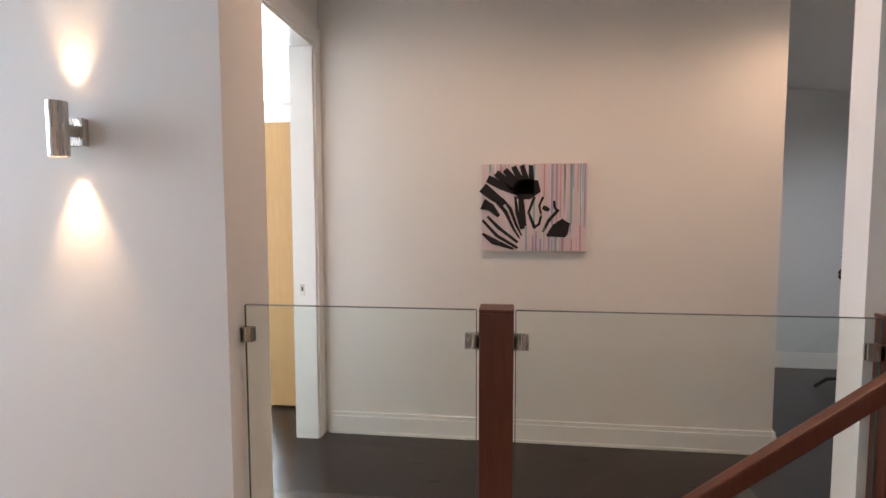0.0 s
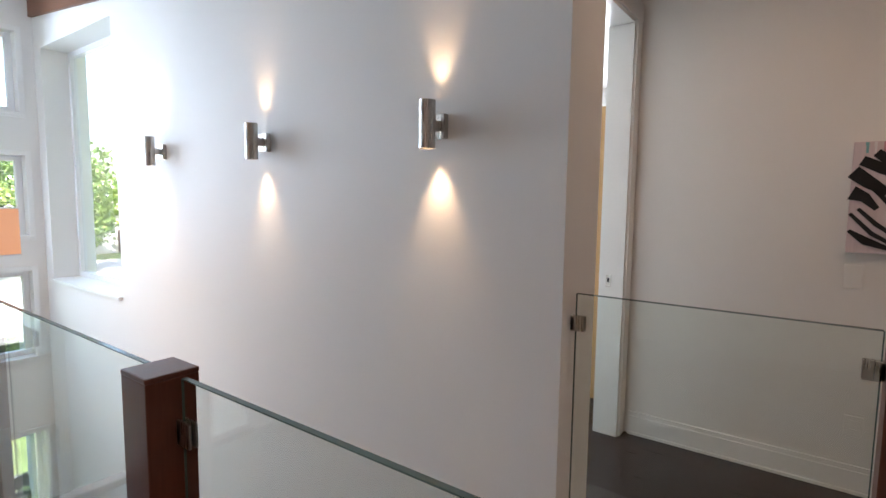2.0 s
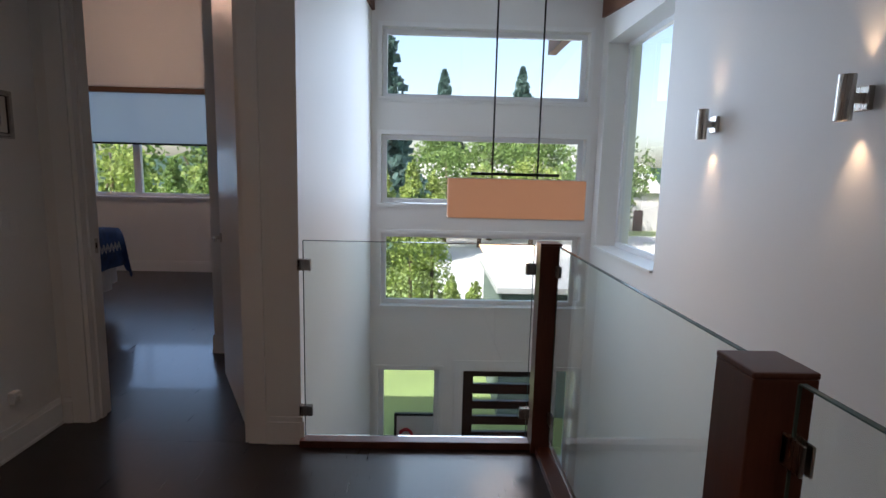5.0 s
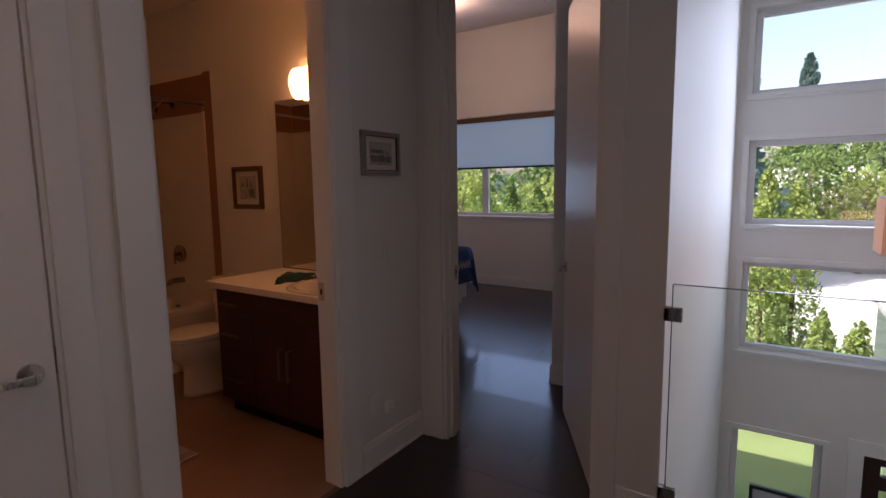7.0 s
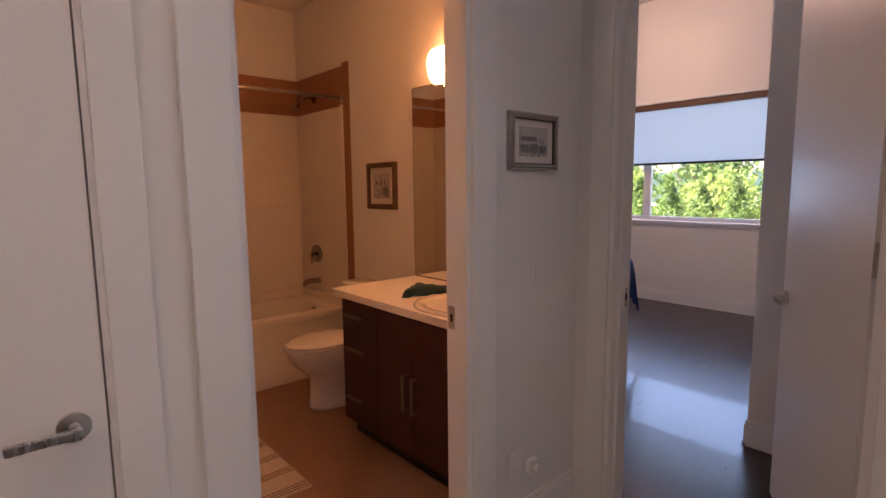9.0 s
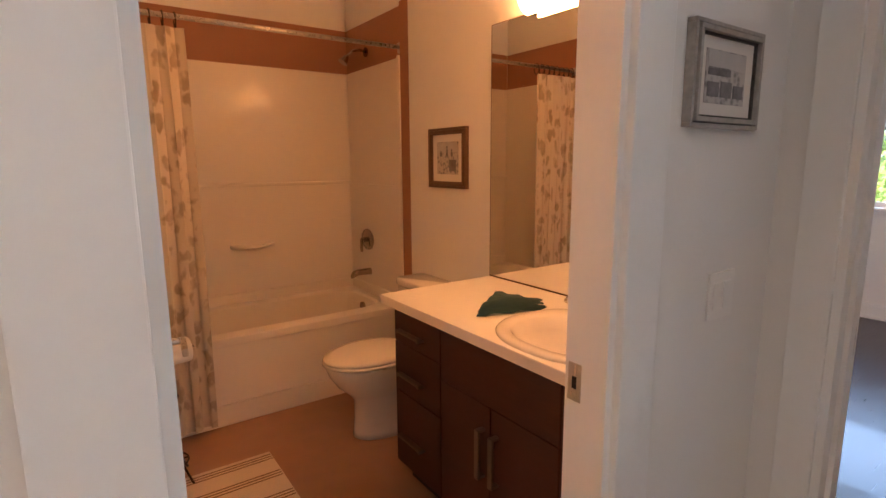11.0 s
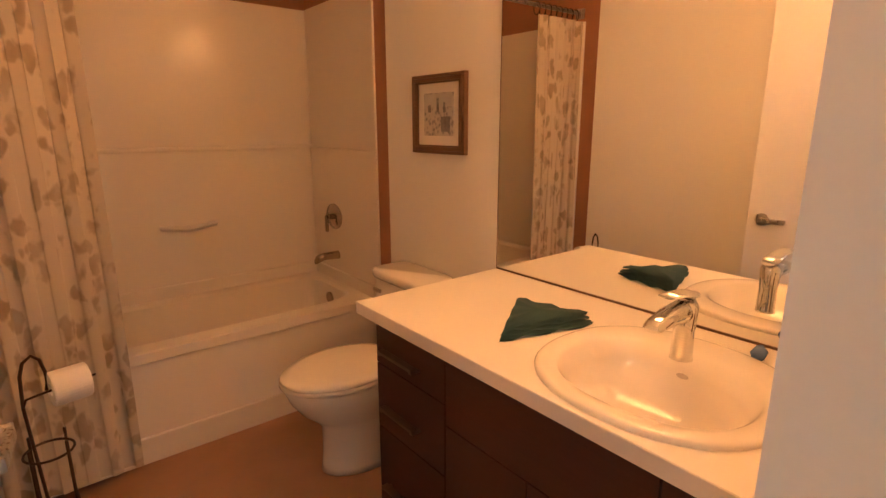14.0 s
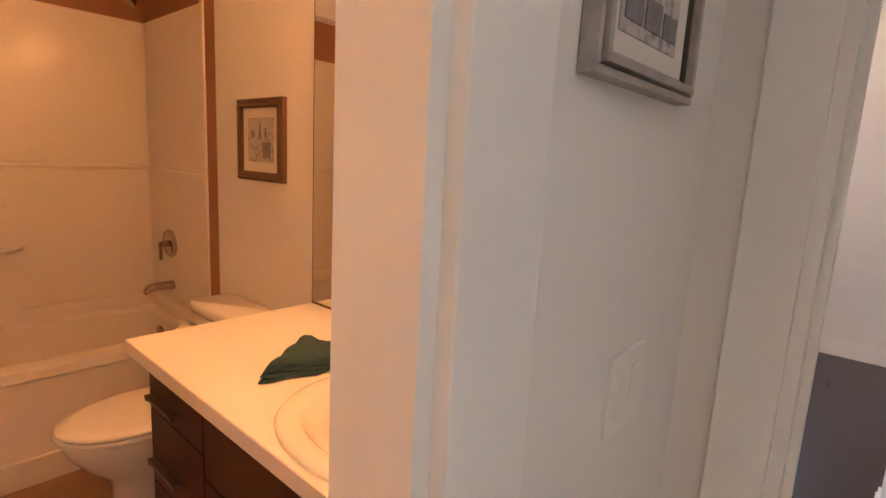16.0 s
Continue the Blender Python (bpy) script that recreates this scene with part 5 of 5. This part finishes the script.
def house(name, label, x0, x1, y0, y1, z1, gable=0.0, wall=M_SIDING):
    ob = thing(name, label, "house" if gable else "garage", (x0, y0, GZ))
    w, d, h = x1 - x0, y1 - y0, z1 - GZ
    part("wall", boxes((0, w, 0, d, 0, h - .12)), wall, ob)
    if gable:
        part("roof", loft([[(-.4, -.4, h - .12), (w + .4, -.4, h - .12), (w / 2, -.4, h + gable)], [(-.4, d + .4, h - .12), (w + .4, d + .4, h - .12), (w / 2, d + .4, h + gable)]]), M_ROOF, ob)
        part("chimney", boxes((w * .3, w * .3 + .7, d * .4, d * .4 + .7, h, h + gable + .7)), M_CONCRETE, ob)
    else:
        part("roof", boxes((-.15, w + .15, -.12, d + .15, h - .12, h), bev=.01), M_ROOF, ob)
    for k in range(2):
        wn_ = part("window", boxes((w + .005, w + .05, d * (.12 + .4 * k), d * (.12 + .4 * k) + 1.4, h * .45, h * .45 + 1.1)), M_VINYL, ob)
        part("pane", boxes((w + .04, w + .06, d * (.12 + .4 * k) + .07, d * (.12 + .4 * k) + 1.33, h * .45 + .07, h * .45 + 1.03)), M_BLACK, wn_)
    part("door", boxes((w + .005, w + .05, d * .8, d * .8 + .9, 0, 2.0)), M_DOORDARK, ob)
    return ob


house("garage", "low dark green garage with a pale flat roof", -14.0, -10.6, 1.42, 8.5, -.82)
house("house", "neighbouring house with a pale shingled roof", -52, -42, -1.5, 8, -.2, 2.6, M_CONCRETE)
house("house", "neighbouring house with a pale shingled roof", -60, -50, 10, 22, .2, 2.8, M_CONCRETE)


def leaves(bm, rnd, centre, radius, n, size):
    for _ in range(n):
        d = Vector((rnd.gauss(0, 1), rnd.gauss(0, 1), rnd.gauss(0, 1))).normalized()
        p = Vector(centre) + Vector((d.x * radius[0], d.y * radius[1], d.z * radius[2])) * rnd.uniform(.45, 1.05) ** .5
        q = Vector((rnd.gauss(0, 1), rnd.gauss(0, 1), rnd.gauss(0, .8))).normalized()
        w = q.orthogonal().normalized() * size * rnd.uniform(.5, 1.2)
        u = q.cross(w).normalized() * size * rnd.uniform(.5, 1.3)
        vs = [bm.verts.new(p + a) for a in (-w, -u * .6, w, u)]
        bm.faces.new(vs)


def tree(label, material, h, r, trunk, seed, conifer=False, n=60, size=.14, per=34):
    rnd = random.Random(seed)
    ob = thing("tree" if not conifer else "conifer", label, "tree", (0, 0, GZ))
    part("trunk", loft([oval(.04 * math.sin(k), .04 * math.cos(k * 1.7), z, q, q, 10) for k, (z, q) in enumerate(((0, trunk), (h * .3, trunk * .75), (h * .6, trunk * .5), (h * .93, trunk * .12)))]), M_BARK, ob, smooth=True)
    bm = bmesh.new()
    if conifer:
        for k in range(n):
            u = (k + rnd.random()) / n
            z = h * (.10 + .9 * u)
            rr = r * (1 - u) ** .85 * rnd.uniform(.55, 1.05) + .05
            a = rnd.uniform(0, 6.283)
            leaves(bm, rnd, (rr * .55 * math.cos(a), rr * .55 * math.sin(a), z - rr * .15), (rr * .55, rr * .55, h * .02 + .08), per, size)
    else:
        for k in range(n):
            a, b = rnd.uniform(0, 6.283), rnd.uniform(-1, 1)
            rr = r * rnd.uniform(.35, .9)
            c = math.sqrt(1 - b * b)
            leaves(bm, rnd, (rr * c * math.cos(a), rr * c * math.sin(a), h * .6 + b * h * .34), (r * .3, r * .3, r * .26), per, size)
        lm = bmesh.new()
        for k in range(5):
            a = k * 1.3
            t_ = tube([(0, 0, h * .3), (r * .35 * math.cos(a), r * .35 * math.sin(a), h * .5), (r * .6 * math.cos(a), r * .6 * math.sin(a), h * .68)], trunk * .25, 6)
            me = bpy.data.meshes.new("tmp")
            t_.to_mesh(me), t_.free()
            lm.from_mesh(me)
        part("limbs", lm, M_BARK, ob)
    part("crown", bm, material, ob)
    return ob


def cedar(h, r, seed, per=30):
    rnd = random.Random(seed)
    ob = thing("cedar_shrub", "dense green columnar cedar shrub", "shrub", (0, 0, GZ))
    part("trunk", cyl(0, 0, 0, h * .5, .06, 8), M_BARK, ob)
    bm = bmesh.new()
    n = int(26 * h)
    for k in range(n):
        u = (k + rnd.random()) / n
        rr = r * min(1, (1 - u) * 3.2) ** .6 * rnd.uniform(.8, 1.08)
        a = rnd.uniform(0, 6.283)
        leaves(bm, rnd, (rr * .62 * math.cos(a), rr * .62 * math.sin(a), .1 + u * (h - .2)), (rr * .42, rr * .42, .22), per, .055)
    part("crown", bm, M_LEAFLIGHT if seed % 2 else M_LEAF, ob)
    return ob


def place(ob, spots):
    """Puts the first at the first spot and copies to the others: x, y, size, turn."""
    m = lambda x, y, s, a: pose(x, y, GZ, 0, 0, a) @ Matrix.Diagonal((s, s, s, 1))
    for x, y, s, a in spots[1:]:
        c = copy_thing(ob, Matrix())
        c.matrix_world = m(x, y, s, a)
    ob.matrix_world = m(*spots[0])


place(cedar(5.3, .62, 3), [(-16, -2.3, 1, 0), (-16.1, -1.45, .98, 80), (-15.9, -.6, 1.0, 160), (-16.1, .05, .95, 220)])
place(cedar(5.2, .62, 4), [(-16, -3.1, 1, 0), (-16, -4.0, 1.02, 70), (-16.2, -4.9, .98, 130), (-16, -5.8, 1.0, 33), (-16, -6.7, .97, 99), (-16, -7.6, 1, 190), (-16, -8.5, 1, 250)])
place(cedar(2.1, .34, 5), [(-15.0, .62, 1, 0), (-15.0, 1.28, .93, 60)])
place(tree("tall conifer against the bright sky", M_LEAFHAZE, 17, 4.2, .30, 11, True, 150, .38, 44), [(-62, 10.3, 1, 0), (-62, 1.3, .97, 50), (-64, 3.0, .75, 90), (-30, -3.1, .86, 20), (-48, -7, .8, 33), (-58, -14, 1.1, 120), (-60, -24, 1.0, 20), (-40, 26, .9, 70), (-22, 26, .8, 10), (-12, 30, .85, 200)])
place(tree("broad green leafy tree", M_LEAF, 7.6, 2.6, .2, 21, False, 60, .15, 40), [(-34, -4, .95, 0), (-40, 4.5, 1.05, 33), (-42, 8.5, 1.1, 99), (-37, 1.0, .9, 140), (-40, 14, 1.1, 10), (-48, 1, 1.15, 70), (-48, 6, 1.15, 200), (-36, -8, 1.1, 60), (-30, -12, 1.1, 130), (-38, 12, 1.0, 200), (-44, 10, 1.1, 70), (-40, -1, .85, 20), (-32, 18, 1.0, 300), (-22, 14, 1.0, 80), (-15, 15, 1.1, 10), (-9, 17, 1.0, 160), (-24, -15, 1.1, 240), (-26, -22, 1.2, 190)])
place(tree("sunlit yellow-green leafy tree", M_LEAFLIGHT, 6.6, 2.5, .18, 31, False, 60, .14, 40), [(-24, -9, .85, 0), (-22, -13, .9, 70), (-36, 3.4, .85, 150), (-38, 7.4, .95, 220), (-20, -17, .9, 30), (-25, -6, .8, 290), (-19, 18, .9, 40), (-12, 12.5, .8, 310), (-44, -6, 1.0, 110), (-46, 16, 1.1, 250)])
bk = struct("backdrop", wall_bm("x", -140.5, -140, -160, 160, GZ, 4.5), M_LEAFHAZE, "dark distant woodland edge")
